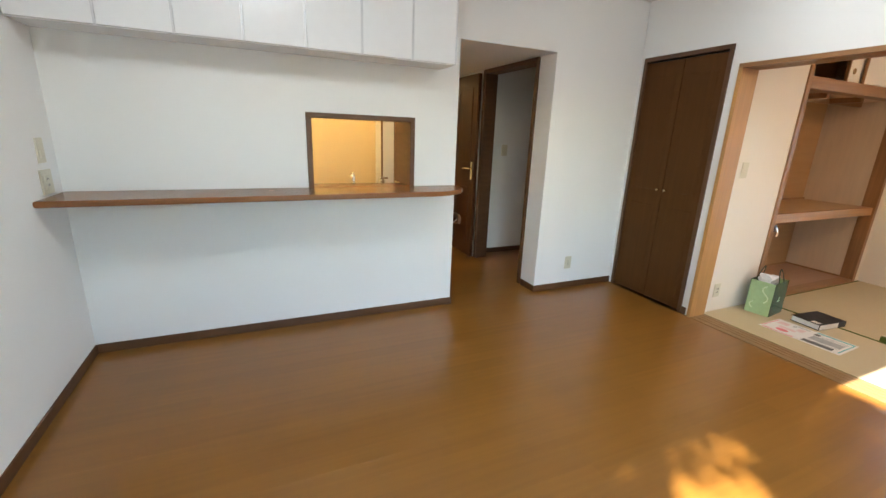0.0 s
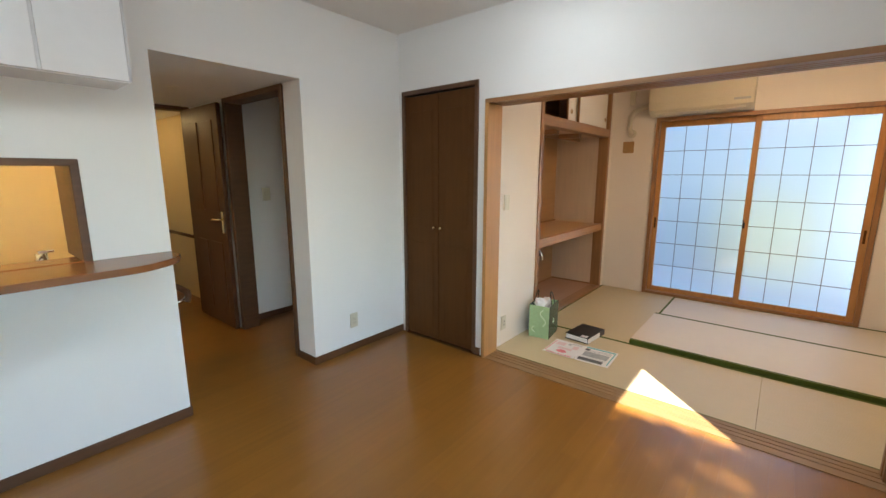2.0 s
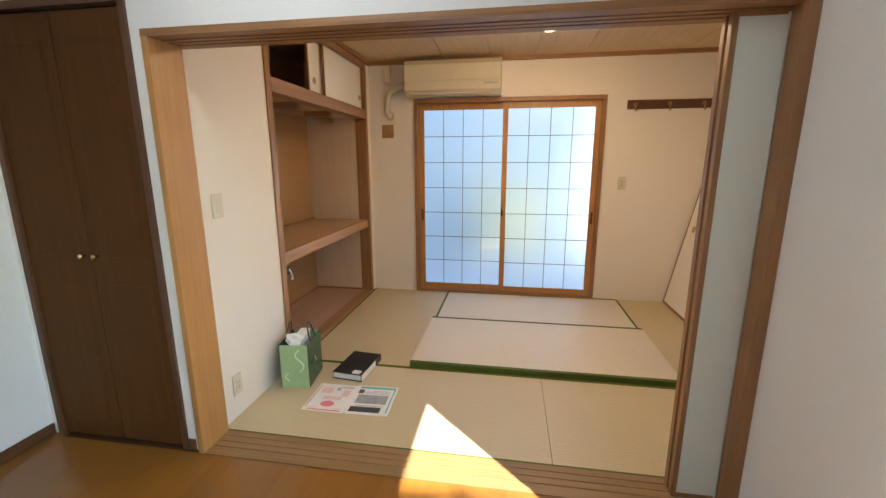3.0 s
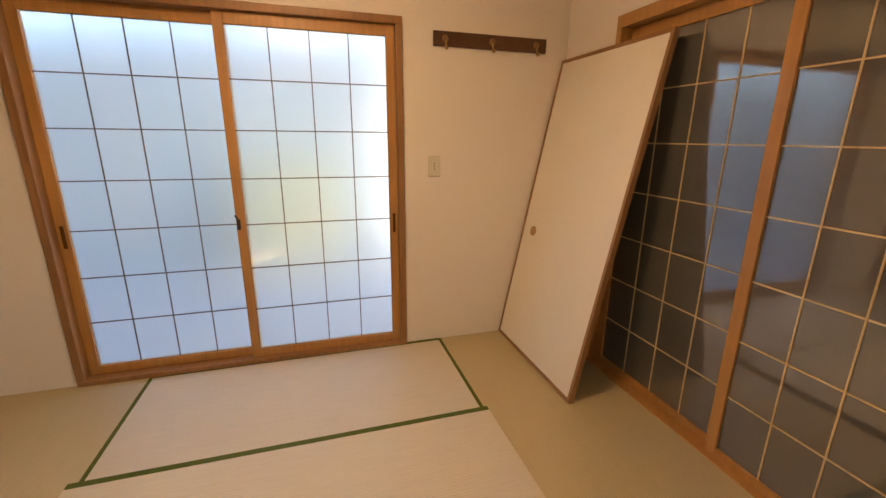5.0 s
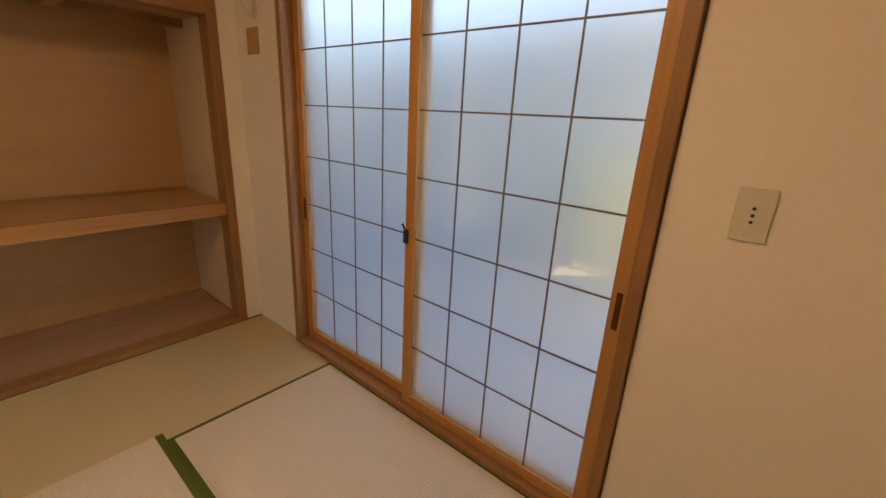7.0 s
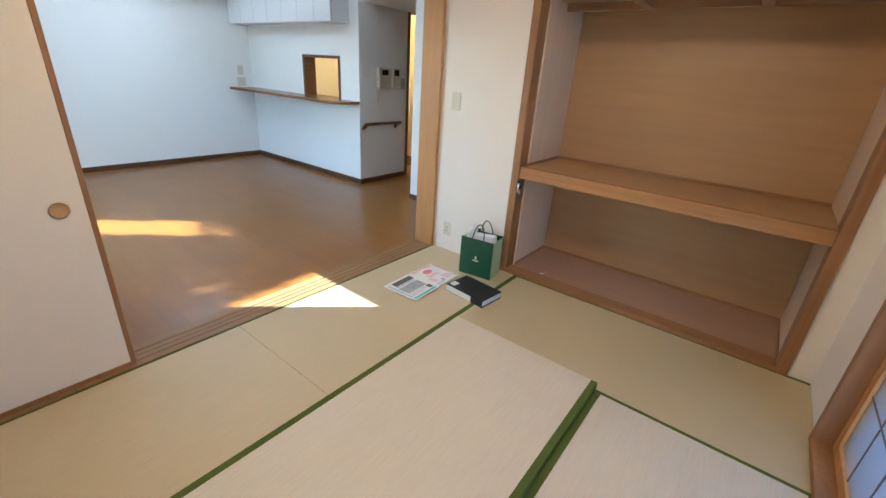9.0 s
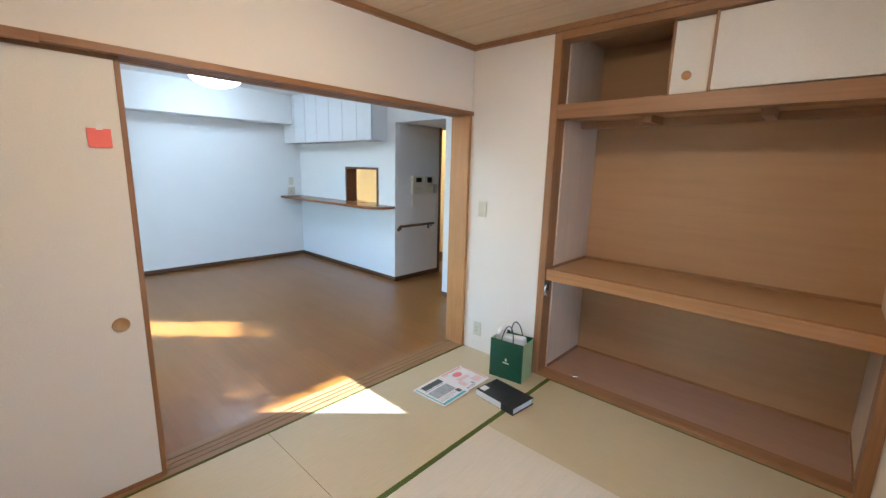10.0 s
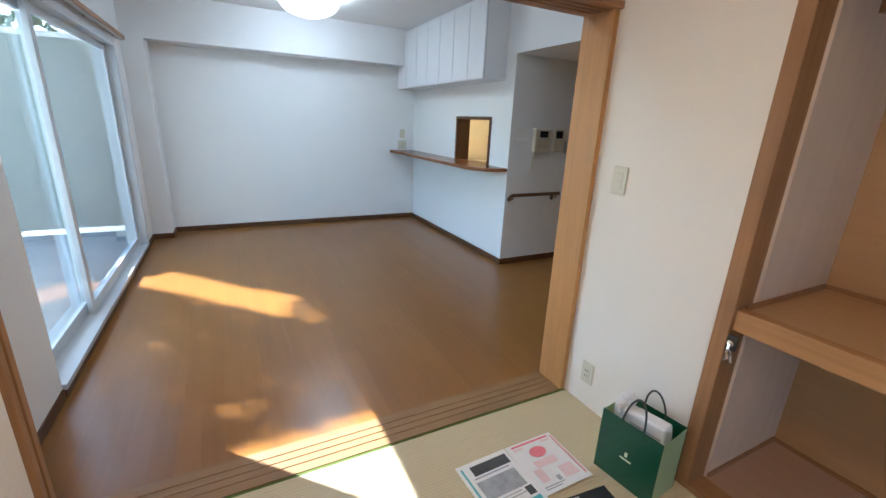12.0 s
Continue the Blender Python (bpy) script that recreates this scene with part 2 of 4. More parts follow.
# ---- building helpers ----
def box(bm, x0, x1, y0, y1, z0, z1, bev=0.0):
    """Adds an axis-aligned block, with rounded edges where bev is given."""
    x0, x1, y0, y1, z0, z1 = min(x0, x1), max(x0, x1), min(y0, y1), max(y0, y1), min(z0, z1), max(z0, z1)
    vs = [bm.verts.new((x, y, z)) for x in (x0, x1) for y in (y0, y1) for z in (z0, z1)]
    fs = [bm.faces.new([vs[i] for i in q]) for q in ((0, 1, 3, 2), (4, 6, 7, 5), (0, 4, 5, 1), (2, 3, 7, 6), (0, 2, 6, 4), (1, 5, 7, 3))]
    if bev:
        es = list({e for f in fs for e in f.edges})
        bmesh.ops.bevel(bm, geom=es, offset=bev, segments=2, affect="EDGES", profile=0.5)
    return bm


def one(*a):
    return box(bmesh.new(), *a)


def cyl(bm, a, b, r, r2=None, seg=16):
    """Adds a closed round bar from a to b."""
    a, b = Vector(a), Vector(b)
    m = Matrix.Translation((a + b) / 2) @ (b - a).to_track_quat("Z", "Y").to_matrix().to_4x4()
    bmesh.ops.create_cone(bm, cap_ends=True, segments=seg, radius1=r, radius2=r if r2 is None else r2, depth=(b - a).length, matrix=m)
    return bm


def tube(bm, pts, r, seg=8):
    """Adds a bent round bar through pts."""
    rings = []
    pts = [Vector(p) for p in pts]
    for i, p in enumerate(pts):
        d = (pts[min(i + 1, len(pts) - 1)] - pts[max(i - 1, 0)]).normalized()
        q = d.to_track_quat("Z", "Y")
        rings.append([bm.verts.new(p + q @ Vector((r * math.cos(k * math.tau / seg), r * math.sin(k * math.tau / seg), 0))) for k in range(seg)])
    for u, v in zip(rings, rings[1:]):
        for k in range(seg):
            bm.faces.new((u[k], u[(k + 1) % seg], v[(k + 1) % seg], v[k]))
    bm.faces.new(rings[0][::-1])
    bm.faces.new(rings[-1])
    return bm


def lathe(bm, profile, seg=24, m=Matrix()):
    """Adds a turned shape from (radius, height) pairs."""
    rings = [[bm.verts.new(m @ Vector((r * math.cos(k * math.tau / seg), r * math.sin(k * math.tau / seg), z))) for k in range(seg)] for r, z in profile]
    for u, v in zip(rings, rings[1:]):
        for k in range(seg):
            bm.faces.new((u[k], u[(k + 1) % seg], v[(k + 1) % seg], v[k]))
    bm.faces.new(rings[0][::-1])
    bm.faces.new(rings[-1])
    return bm


def slab(bm, outline, z0, z1):
    """Adds a flat plate with the given outline."""
    lo = [bm.verts.new((x, y, z0)) for x, y in outline]
    hi = [bm.verts.new((x, y, z1)) for x, y in outline]
    bm.faces.new(lo[::-1])
    bm.faces.new(hi)
    for i in range(len(lo)):
        j = (i + 1) % len(lo)
        bm.faces.new((lo[i], lo[j], hi[j], hi[i]))
    return bm


def mesh_of(name, bm, material, smooth=False):
    bmesh.ops.recalc_face_normals(bm, faces=bm.faces)
    me = bpy.data.meshes.new(name)
    bm.to_mesh(me)
    bm.free()
    me.materials.append(material)
    if smooth:
        me.polygons.foreach_set("use_smooth", [True] * len(me.polygons))
    return me


def part(name, bm, material, parent, label="", smooth=False):
    ob = new(name, mesh_of(name, bm, material, smooth))
    ob.parent = parent
    if label:
        tagged(ob, label)
    return ob


def thing(name, at, label, category, group="", rz=0.0, rx=0.0, ry=0.0):
    ob = new(name)
    ob.empty_display_size = 0.1
    ob.matrix_basis = pose(*at, rx, ry, rz)
    return tagged(ob, label, category, group)


def built(name, bm, material, label, category="structure"):
    """A piece of the setting."""
    return tagged(new(name, mesh_of(name, bm, material)), label, category, kind="structure")


# ---- plan (metres) ----
X0, X1 = -0.46, 3.60            # living room, west and east faces
Y0, Y1 = -0.12, 3.09            # living room, window wall and counter wall
ZL = 2.46                       # living room ceiling
TX0, TX1 = 3.75, 6.27           # tatami room
TY0, TY1 = -1.13, 2.236
ZT = 2.345
CX0, CX1 = 1.866, 2.70          # corridor
CB = 2.85                       # closet back

# ---- walls ----
bm = bmesh.new()
box(bm, X0 - 0.15, X0, -0.27, 5.0, 0, ZL)
built("wall_west", bm, WHITE_PAPER, "white papered wall of the living room", "wall")

bm = bmesh.new()                # counter wall with the serving hatch
box(bm, X0, 0.83, Y1, Y1 + 0.15, 0, ZL)
box(bm, 0.83, 1.51, Y1, Y1 + 0.15, 0, 0.935)
box(bm, 0.83, 1.51, Y1, Y1 + 0.15, 1.42, ZL)
box(bm, 1.51, CX0, Y1, Y1 + 0.15, 0, ZL)
built("wall_counter", bm, WHITE_PAPER, "white papered wall with a serving hatch to the kitchen", "wall")

bm = bmesh.new()                # side wall of the kitchen towards the corridor
box(bm, CX0 - 0.12, CX0, Y1 + 0.15, 3.92, 0, ZL)
box(bm, CX0 - 0.12, CX0, 3.92, 4.64, 1.985, ZL)
box(bm, CX0 - 0.12, CX0, 4.64, 6.6, 0, ZL)
built("wall_corridor_west", bm, WHITE_PAPER, "white papered corridor wall beside the kitchen", "wall")

bm = bmesh.new()                # north wall, head over the corridor
box(bm, CX0, CX1, Y1, Y1 + 0.32, 1.985, ZL)
box(bm, CX1, 3.75, Y1, 3.30, 0, ZL)
built("wall_north", bm, WHITE_PAPER, "white papered wall and pier beside the corridor opening", "wall")

bm = bmesh.new()
box(bm, CX1, CX1 + 0.12, 3.30, 4.22, 1.97, ZL)
box(bm, CX1, CX1 + 0.12, 4.22, 5.06, 0, ZL)
built("wall_corridor_east", bm, WHITE_PAPER, "white papered corridor wall with a side opening", "wall")

bm = bmesh.new()
box(bm, CX1 + 0.12, 4.1, 4.34, 4.46, 0, ZL)
box(bm, 4.0, 4.1, 3.0, 4.34, 0, ZL)
built("wall_alcove", bm, WHITE_PAPER, "white papered wall of the side passage", "wall")

bm = bmesh.new()
box(bm, CX0, CX1 + 0.12, 6.5, 6.6, 0, ZL)
box(bm, CX1 + 0.12, CX1 + 0.24, 5.0, 6.6, 0, ZL)
built("wall_hall_end", bm, WARM_LIT_WALL, "hall wall beyond the open door, warm light put into its yellow colour", "wall")

bm = bmesh.new()                # partition between the living room and the tatami room
box(bm, X1, 3.70, -1.28, -0.10, 0, 1.87)
box(bm, X1, TX0, -1.28, -0.10, 1.87, ZL)
box(bm, X1, TX0, -0.10, 2.245, 1.87, ZL)
box(bm, X1, TX0, 2.235, 2.335, 0, 1.87)
box(bm, X1, TX0, 2.245, 2.335, 1.87, ZL)
box(bm, X1, TX0, 2.335, 3.025, 2.0, ZL)
box(bm, X1, TX0, 3.025, Y1, 0, ZL)
built("wall_partition", bm, WHITE_PAPER, "white papered partition with a wide opening to the tatami room", "wall")

bm = bmesh.new()                # cream skin of the partition on the tatami side
box(bm, TX0, TX0 + 0.006, TY0, TY1, 1.87, ZT)
box(bm, 3.70, 3.706, TY0, -0.13, 0, 1.835)
built("wall_tatami_west", bm, CREAM_PAPER, "cream papered wall above the sliding door track", "wall")

bm = bmesh.new()                # window wall of the living room
box(bm, X0, 0.22, Y0 - 0.15, Y0, 0, ZL)
box(bm, 0.22, 2.82, Y0 - 0.15, Y0, 1.95, ZL)
box(bm, 2.82, X1, Y0 - 0.15, Y0, 0, ZL)
built("wall_south", bm, WHITE_PAPER, "white papered wall round the sliding garden window", "wall")

bm = bmesh.new()                # tatami room, wall with the frosted window
box(bm, TX1, TX1 + 0.15, -1.28, -0.075, 0, ZL)
box(bm, TX1, TX1 + 0.15, -0.075, 1.765, 1.975, ZL)
box(bm, TX1, TX1 + 0.15, 1.765, 3.0, 0, ZL)
built("wall_tatami_east", bm, CREAM_PAPER, "cream papered wall round the frosted window", "wall")

bm = bmesh.new()                # tatami room, wall with the dark glazed doors
box(bm, TX0, 4.08, TY0 - 0.15, TY0, 0, ZL)
box(bm, 4.08, 5.78, TY0 - 0.15, TY0, 1.945, ZL)
box(bm, 5.78, TX1, TY0 - 0.15, TY0, 0, ZL)
built("wall_tatami_south", bm, CREAM_PAPER, "cream papered wall round the dark glazed doors", "wall")

bm = bmesh.new()                # wall between the opening and the closet
box(bm, TX0, 4.42, TY1, TY1 + 0.1, 0, 1.85)
box(bm, TX0, 4.42, TY1, TY1 + 0.1, 1.85, ZL)
box(bm, 6.155, TX1, TY1, TY1 + 0.1, 0, ZL)
box(bm, 4.42, 6.155, TY1, TY1 + 0.1, 2.30, ZL)
built("wall_tatami_north", bm, CREAM_PAPER, "cream papered wall beside the open closet", "wall")

bm = bmesh.new()
box(bm, 4.425, 4.478, TY1 + 0.1, CB + 0.06, 0, ZL)
box(bm, 6.122, TX1, TY1 + 0.1, CB + 0.06, 0, ZL)
built("closet_side_walls", bm, CLOSET_SIDE, "pale side walls inside the closet", "wall")
bm = bmesh.new()
box(bm, 4.41, 6.13, CB, CB + 0.06, 0, ZL)
built("closet_back_wall", bm, CLOSET_PLY, "bare plywood back wall of the closet", "wall")

bm = bmesh.new()
box(bm, X0, CX0 - 0.12, 4.95, 5.05, 0, ZL)
built("wall_kitchen_back", bm, WARM_LIT_WALL, "kitchen wall with warm light put into its yellow colour", "wall")

bm = bmesh.new()
box(bm, X0, -0.19, Y0, 2.846, 2.043, ZL)
built("beam", bm, WHITE_PAPER, "white papered beam along the ceiling", "beam")
bm = bmesh.new()
box(bm, X0, -0.19, Y0, 0.07, 0, 2.043)
built("column", bm, WHITE_PAPER, "white papered column in the corner by the window", "column")

# ---- ceilings ----
built("ceiling_living", one(X0 - 0.1, X1, -0.2, Y1 + 0.1, ZL, ZL + 0.1), CEILING_PAPER, "white papered living room ceiling", "ceiling")
built("ceiling_corridor", one(CX0, CX1 + 0.12, Y1 + 0.32, 6.6, 1.985, 2.08), CEILING_PAPER, "white corridor ceiling", "ceiling")
built("ceiling_alcove", one(CX1 + 0.12, 4.1, 3.30, 4.4, 2.3, 2.4), CEILING_PAPER, "white ceiling of the side passage", "ceiling")
built("ceiling_kitchen", one(X0, CX0 - 0.12, Y1 + 0.15, 5.0, 2.3, 2.4), CEILING_PAPER, "white kitchen ceiling", "ceiling")
bm = bmesh.new()                # boarded ceiling: boards 0.42 m wide with open joints
y = TY0
while y < TY1 - 0.01:
    box(bm, TX0, TX1, y + 0.002, min(y + 0.428, TY1) - 0.002, ZT, ZT + 0.02)
    y += 0.43
box(bm, TX0, TX1, TY0, TY1, ZT + 0.02, ZT + 0.08)
built("ceiling_tatami", bm, CEILING_BOARD, "boarded wooden ceiling of the tatami room", "ceiling")

bm = one(X0 - 0.15, X1, -0.27, 6.7, ZL + 0.1, ZL + 0.25)
box(bm, X1, TX1 + 0.15, -1.28, 6.7, ZL + 0.1, ZL + 0.25)
built("roof_slab", bm, CONCRETE, "plain concrete slab over the rooms", "slab")
# unseen storeys added as a sun block; the southern overhang shades the house opposite
bm = one(X0 - 0.15, X1, -0.27, 6.7, ZL + 0.251, 10.5)
box(bm, X1, TX1 + 0.15, -4.4, 6.7, ZL + 0.251, 10.5)
built("sun_blocking_storeys", bm, CONCRETE, "plain upper storeys, added and drawn out south to shade the house opposite", "building")
bm = bmesh.new()
box(bm, 3.75, TX1 + 0.15, CB + 0.06, CB + 0.15, -0.1, ZL + 0.1)
box(bm, X0 - 0.15, X0, 5.0, 6.7, -0.1, ZL + 0.1)
box(bm, X0 - 0.15, 4.2, 6.6, 6.7, -0.1, ZL + 0.1)
box(bm, 4.1, 4.2, CB + 0.15, 6.6, -0.1, ZL + 0.1)
box(bm, X0 - 0.15, TX1 + 0.15, -0.27, -0.25, ZL, ZL + 0.1)
box(bm, X1, TX1 + 0.15, -1.28, -1.26, ZL, ZL + 0.1)
box(bm, TX1 + 0.13, TX1 + 0.15, -1.28, 3.0, ZL, ZL + 0.1)
built("outer_walls", bm, CONCRETE, "plain outer walls that close the flat", "wall")

# ---- floors ----
bm = bmesh.new()
box(bm, X0 - 0.15, 4.1, -0.27, 6.6, -0.12, -0.02)
floor = built("floor", bm, DARK_TRIM, "glossy orange-brown wooden floorboards", "floor")
bm = bmesh.new()
box(bm, 3.60, TX1 + 0.15, -1.28, 3.0, -0.2, -0.057)
built("floor_tatami", bm, STRAW, "underfloor below the tatami mats", "floor")

# ---- skirting ----
def skirting(name, runs):
    bm = bmesh.new()
    for x0, x1, y0, y1 in runs:
        box(bm, x0, x1, y0, y1, 0, 0.058, 0.003)
    return built(name, bm, DARK_TRIM, "dark brown wooden skirting board", "skirting")


D = 0.009
skirting("baseboard_west", [(X0, X0 + D, 0.07, Y1), (-0.19, -0.19 + D, Y0, 0.07 + D), (X0, -0.19, 0.07, 0.07 + D)])
skirting("baseboard_counter", [(X0 + D, CX0 + D, Y1 - D, Y1)])
skirting("baseboard_corridor", [(CX0, CX0 + D, Y1, 3.87), (CX0, CX0 + D, 4.69, 4.9)])
skirting("baseboard_north", [(CX1 - D, 3.6, Y1 - D, Y1), (CX1 - D, CX1, Y1, 3.29)])
skirting("baseboard_alcove", [(CX1 + 0.12, 4.0, 4.34 - D, 4.34)])
skirting("baseboard_south", [(2.83, X1, Y0, Y0 + D), (-0.18, 0.18, Y0, Y0 + D)])
skirting("baseboard_partition", [(X1 - D, X1, 2.26, 2.30), (X1 - D, X1, Y0, -0.1505)])

# ---- trims of the tatami room ----
bm = bmesh.new()
for r in ((TX0 + 0.006, TX0 + 0.03, TY0, TY1), (TX1 - 0.03, TX1, TY0, TY1)):
    box(bm, *r, ZT - 0.035, ZT)
for r in ((TX0, TX1, TY0, TY0 + 0.03), (TX0, TX1, TY1 - 0.03, TY1)):
    box(bm, *r, ZT - 0.034, ZT - 0.001)
built("ceiling_trim", bm, BROWN_Y, "brown wooden moulding round the ceiling", "moulding")


# ---- wide opening between the rooms: frame, head track, grooved sill ----
opening = thing("opening_frame", (3.675, 1.05, 0), "honey-brown wooden frame of the wide sliding door opening", "door frame")
opening["kind"] = "structure"
part("jamb", one(-0.10, 0.082, 1.155, 1.184, 0, 1.862, 0.003), HONEY_V, opening)
part("jamb", one(-0.10, -0.0245, -1.20, -1.13, 0, 1.862, 0.003), BROWN_V, opening)
bm = bmesh.new()                # head with two running grooves
for a, b in ((-0.10, -0.045), (-0.03, -0.005), (0.01, 0.035), (0.05, 0.10)):
    box(bm, a, b, -1.185, 1.184, 1.854, 1.862)
box(bm, -0.10, 0.10, -1.185, 1.184, 1.862, 1.882, 0.002)
part("head_track", bm, BROWN_Y, opening)
part("head_rail", one(0.082, 0.10, -2.18, -1.185, 1.846, 1.882, 0.002), BROWN_Y, opening)
bm = bmesh.new()                # sill with grooves
for a, b in ((-0.10, -0.05), (-0.038, -0.010), (0.002, 0.030), (0.042, 0.078)):
    box(bm, a, b, -1.185, 1.154, -0.02, 0.004)
box(bm, -0.10, 0.078, -1.185, 1.154, -0.03, 0.001)
part("sill", bm, SILL_WOOD, opening)
part("sill_extension", one(0.032, 0.079, -2.178, -1.19, -0.05, 0.003, 0.002), SILL_WOOD, opening)


def fusuma(name, at, width, height, label, rz=0.0, rx=0.0, back=FUSUMA_PAPER, pull_x=0.06, pull_z=0.79, frame_mat=BROWN_V, group="sliding doors"):
    """A paper sliding door: width along x, face at -y, with a rim and a round pull."""
    ob = thing(name, at, label, "sliding door", group, rz=rz, rx=rx)
    w, h = width, height
    part("paper_face", one(0.012, w - 0.012, -0.012, 0.0, 0.012, h - 0.012), FUSUMA_PAPER, ob)
    part("back_face", one(0.012, w - 0.012, 0.0005, 0.012, 0.012, h - 0.012), back, ob)
    part("stile", one(w - 0.02, w, -0.015, 0.015, 0, h, 0.002), frame_mat, ob)
    if w > 0.3:
        part("stile", one(0, 0.02, -0.015, 0.015, 0, h, 0.002), frame_mat, ob)
    part("rail", one(0.02, w - 0.02, -0.0145, 0.0145, 0, 0.02), frame_mat, ob)
    part("rail", one(0.02, w - 0.02, -0.0145, 0.0145, h - 0.02, h), frame_mat, ob)
    bm = bmesh.new()
    lathe(bm, [(0.0, 0.001), (0.024, 0.001), (0.027, 0.004), (0.031, 0.005), (0.031, 0.0), (0.0, -0.001)], 20, pose(pull_x, -0.0125, pull_z, 90, 0, 0))
    part("pull", bm, HIKITE, ob, "round tan finger pull", True)
    return ob


# doors slid aside against the wall; faces look towards +x
fusuma("fusuma", (3.713, -0.80, 0.004), 0.89, 1.852, "off-white paper sliding door with brown rim, slid open", rz=90, back=FUSUMA_BACK, pull_x=0.79, pull_z=0.772)
fusuma("fusuma", (3.667, -0.093, 0.004), 0.182, 1.852, "narrow pale sliding door stacked behind the first", rz=90, back=FUSUMA_BACK, pull_x=0.12)

# the closet door that leans against the glazed doors
lean = math.degrees(math.atan2(0.35, 1.80))
fusuma("leaning_fusuma", (6.26, -0.755, 0.003), 0.885, 1.84, "loose cream paper closet door leaning against the wall", rz=180, rx=-lean, pull_x=0.143, pull_z=0.768, group="")


def glazed_slider(name, at, rz, width, height, meet, frame_mat, sash_mat, pane_mat, bar_mat, label, glass_shadow, base=0.03, head=0.045, low_rail=0.05):
    """Two sliding sashes with 4 x 7 panes in a wooden frame; width along x, the room at -y."""
    ob = thing(name, at, label, "window", rz=rz)
    ob["kind"] = "structure"
    w, h = width, height
    part("frame_head", one(0, w, -0.022, 0.12, h - head, h, 0.003), frame_mat, ob)
    part("frame_sill", one(0, w, -0.022, 0.12, base - 0.03, base, 0.003), frame_mat, ob)
    part("frame_side", one(0, 0.038, -0.022, 0.12, base, h - head, 0.003), frame_mat, ob)
    part("frame_side", one(w - 0.038, w, -0.022, 0.12, base, h - head, 0.003), frame_mat, ob)
    for s in (0, 1):
        x0, x1 = ((0.038, meet + 0.027), (meet - 0.027, w - 0.038))[s]
        y0 = 0.046 - 0.034 * s
        z0, z1 = base, h - head
        sash = part("sash", one(x0, x0 + 0.05, y0, y0 + 0.03, z0, z1, 0.003), sash_mat, ob)
        part("sash_stile", one(x1 - 0.05, x1, y0, y0 + 0.03, z0, z1, 0.003), sash_mat, sash)
        part("sash_rail", one(x0 + 0.05, x1 - 0.05, y0, y0 + 0.03, z0, z0 + low_rail, 0.003), sash_mat, sash)
        part("sash_rail", one(x0 + 0.05, x1 - 0.05, y0, y0 + 0.03, z1 - 0.06, z1, 0.003), sash_mat, sash)
        a0, a1, b0, b1 = x0 + 0.05, x1 - 0.05, z0 + low_rail, z1 - 0.06
        pane = part("pane", one(a0, a1, y0 + 0.013, y0 + 0.018, b0, b1), pane_mat, sash)
        pane.visible_shadow = glass_shadow
        for i in range(1, 4):
            xm = a0 + (a1 - a0) * i / 4
            part("glazing_bar", one(xm - 0.003, xm + 0.003, y0 + 0.009, y0 + 0.0125, b0, b1), bar_mat, sash)
        for j in range(1, 7):
            zm = b0 + (b1 - b0) * j / 7
            part("glazing_bar", one(a0, a1, y0 + 0.0085, y0 + 0.0123, zm - 0.003, zm + 0.003), bar_mat, sash)
        xp = x0 + 0.025 if s == 0 else x1 - 0.025
        part("pull", one(xp - 0.009, xp + 0.009, y0 - 0.002, y0 + 0.004, 0.765, 0.885, 0.002), DARK_WOOD, sash, "dark recessed finger pull")
        if s == 1 and glass_shadow is False:
            bm = bmesh.new()
            box(bm, x0 + 0.004, x0 + 0.024, y0 - 0.018, y0 - 0.001, 0.83, 0.89, 0.004)
            cyl(bm, (x0 + 0.014, y0 - 0.01, 0.885), (x0 + 0.002, y0 - 0.02, 0.915), 0.005)
            part("latch", bm, BLACK, sash, "small dark crescent latch")
    return ob


glazed_slider("window_1", (TX1, 1.765, 0), -90, 1.835, 1.98, 0.908, BROWN_V, HONEY_V, FROST, LEAD, "frosted sliding window with a grid of glazing bars", False, 0.032, 0.04)
glazed_slider("window_2", (5.785, TY0, 0), 180, 1.71, 1.95, 0.885, HONEY_V, HONEY_V, DARK_GLASS, GOLD_BAR, "dark glazed sliding doors with tan glazing bars", True, 0.006, 0.06, 0.038)
built("shutter", one(4.05, 5.77, TY0 - 0.2, TY0 - 0.16, 0, 2.0), BLACK, "closed dark shutter behind the glazed doors", "shutter")

# ---- garden window of the living room ----
gw = thing("window_3", (0.22, Y0, 0), "white aluminium sliding garden window with clear glass", "window")
gw["kind"] = "structure"
GW, GH = 2.60, 1.95
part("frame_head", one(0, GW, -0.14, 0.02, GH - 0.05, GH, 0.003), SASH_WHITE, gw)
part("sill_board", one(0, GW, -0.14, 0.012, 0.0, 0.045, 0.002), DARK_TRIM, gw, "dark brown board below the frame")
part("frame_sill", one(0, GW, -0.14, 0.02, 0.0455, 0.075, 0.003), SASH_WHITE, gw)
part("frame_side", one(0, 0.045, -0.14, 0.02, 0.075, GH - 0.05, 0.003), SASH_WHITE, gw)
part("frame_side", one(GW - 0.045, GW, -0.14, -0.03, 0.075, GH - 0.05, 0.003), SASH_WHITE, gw)
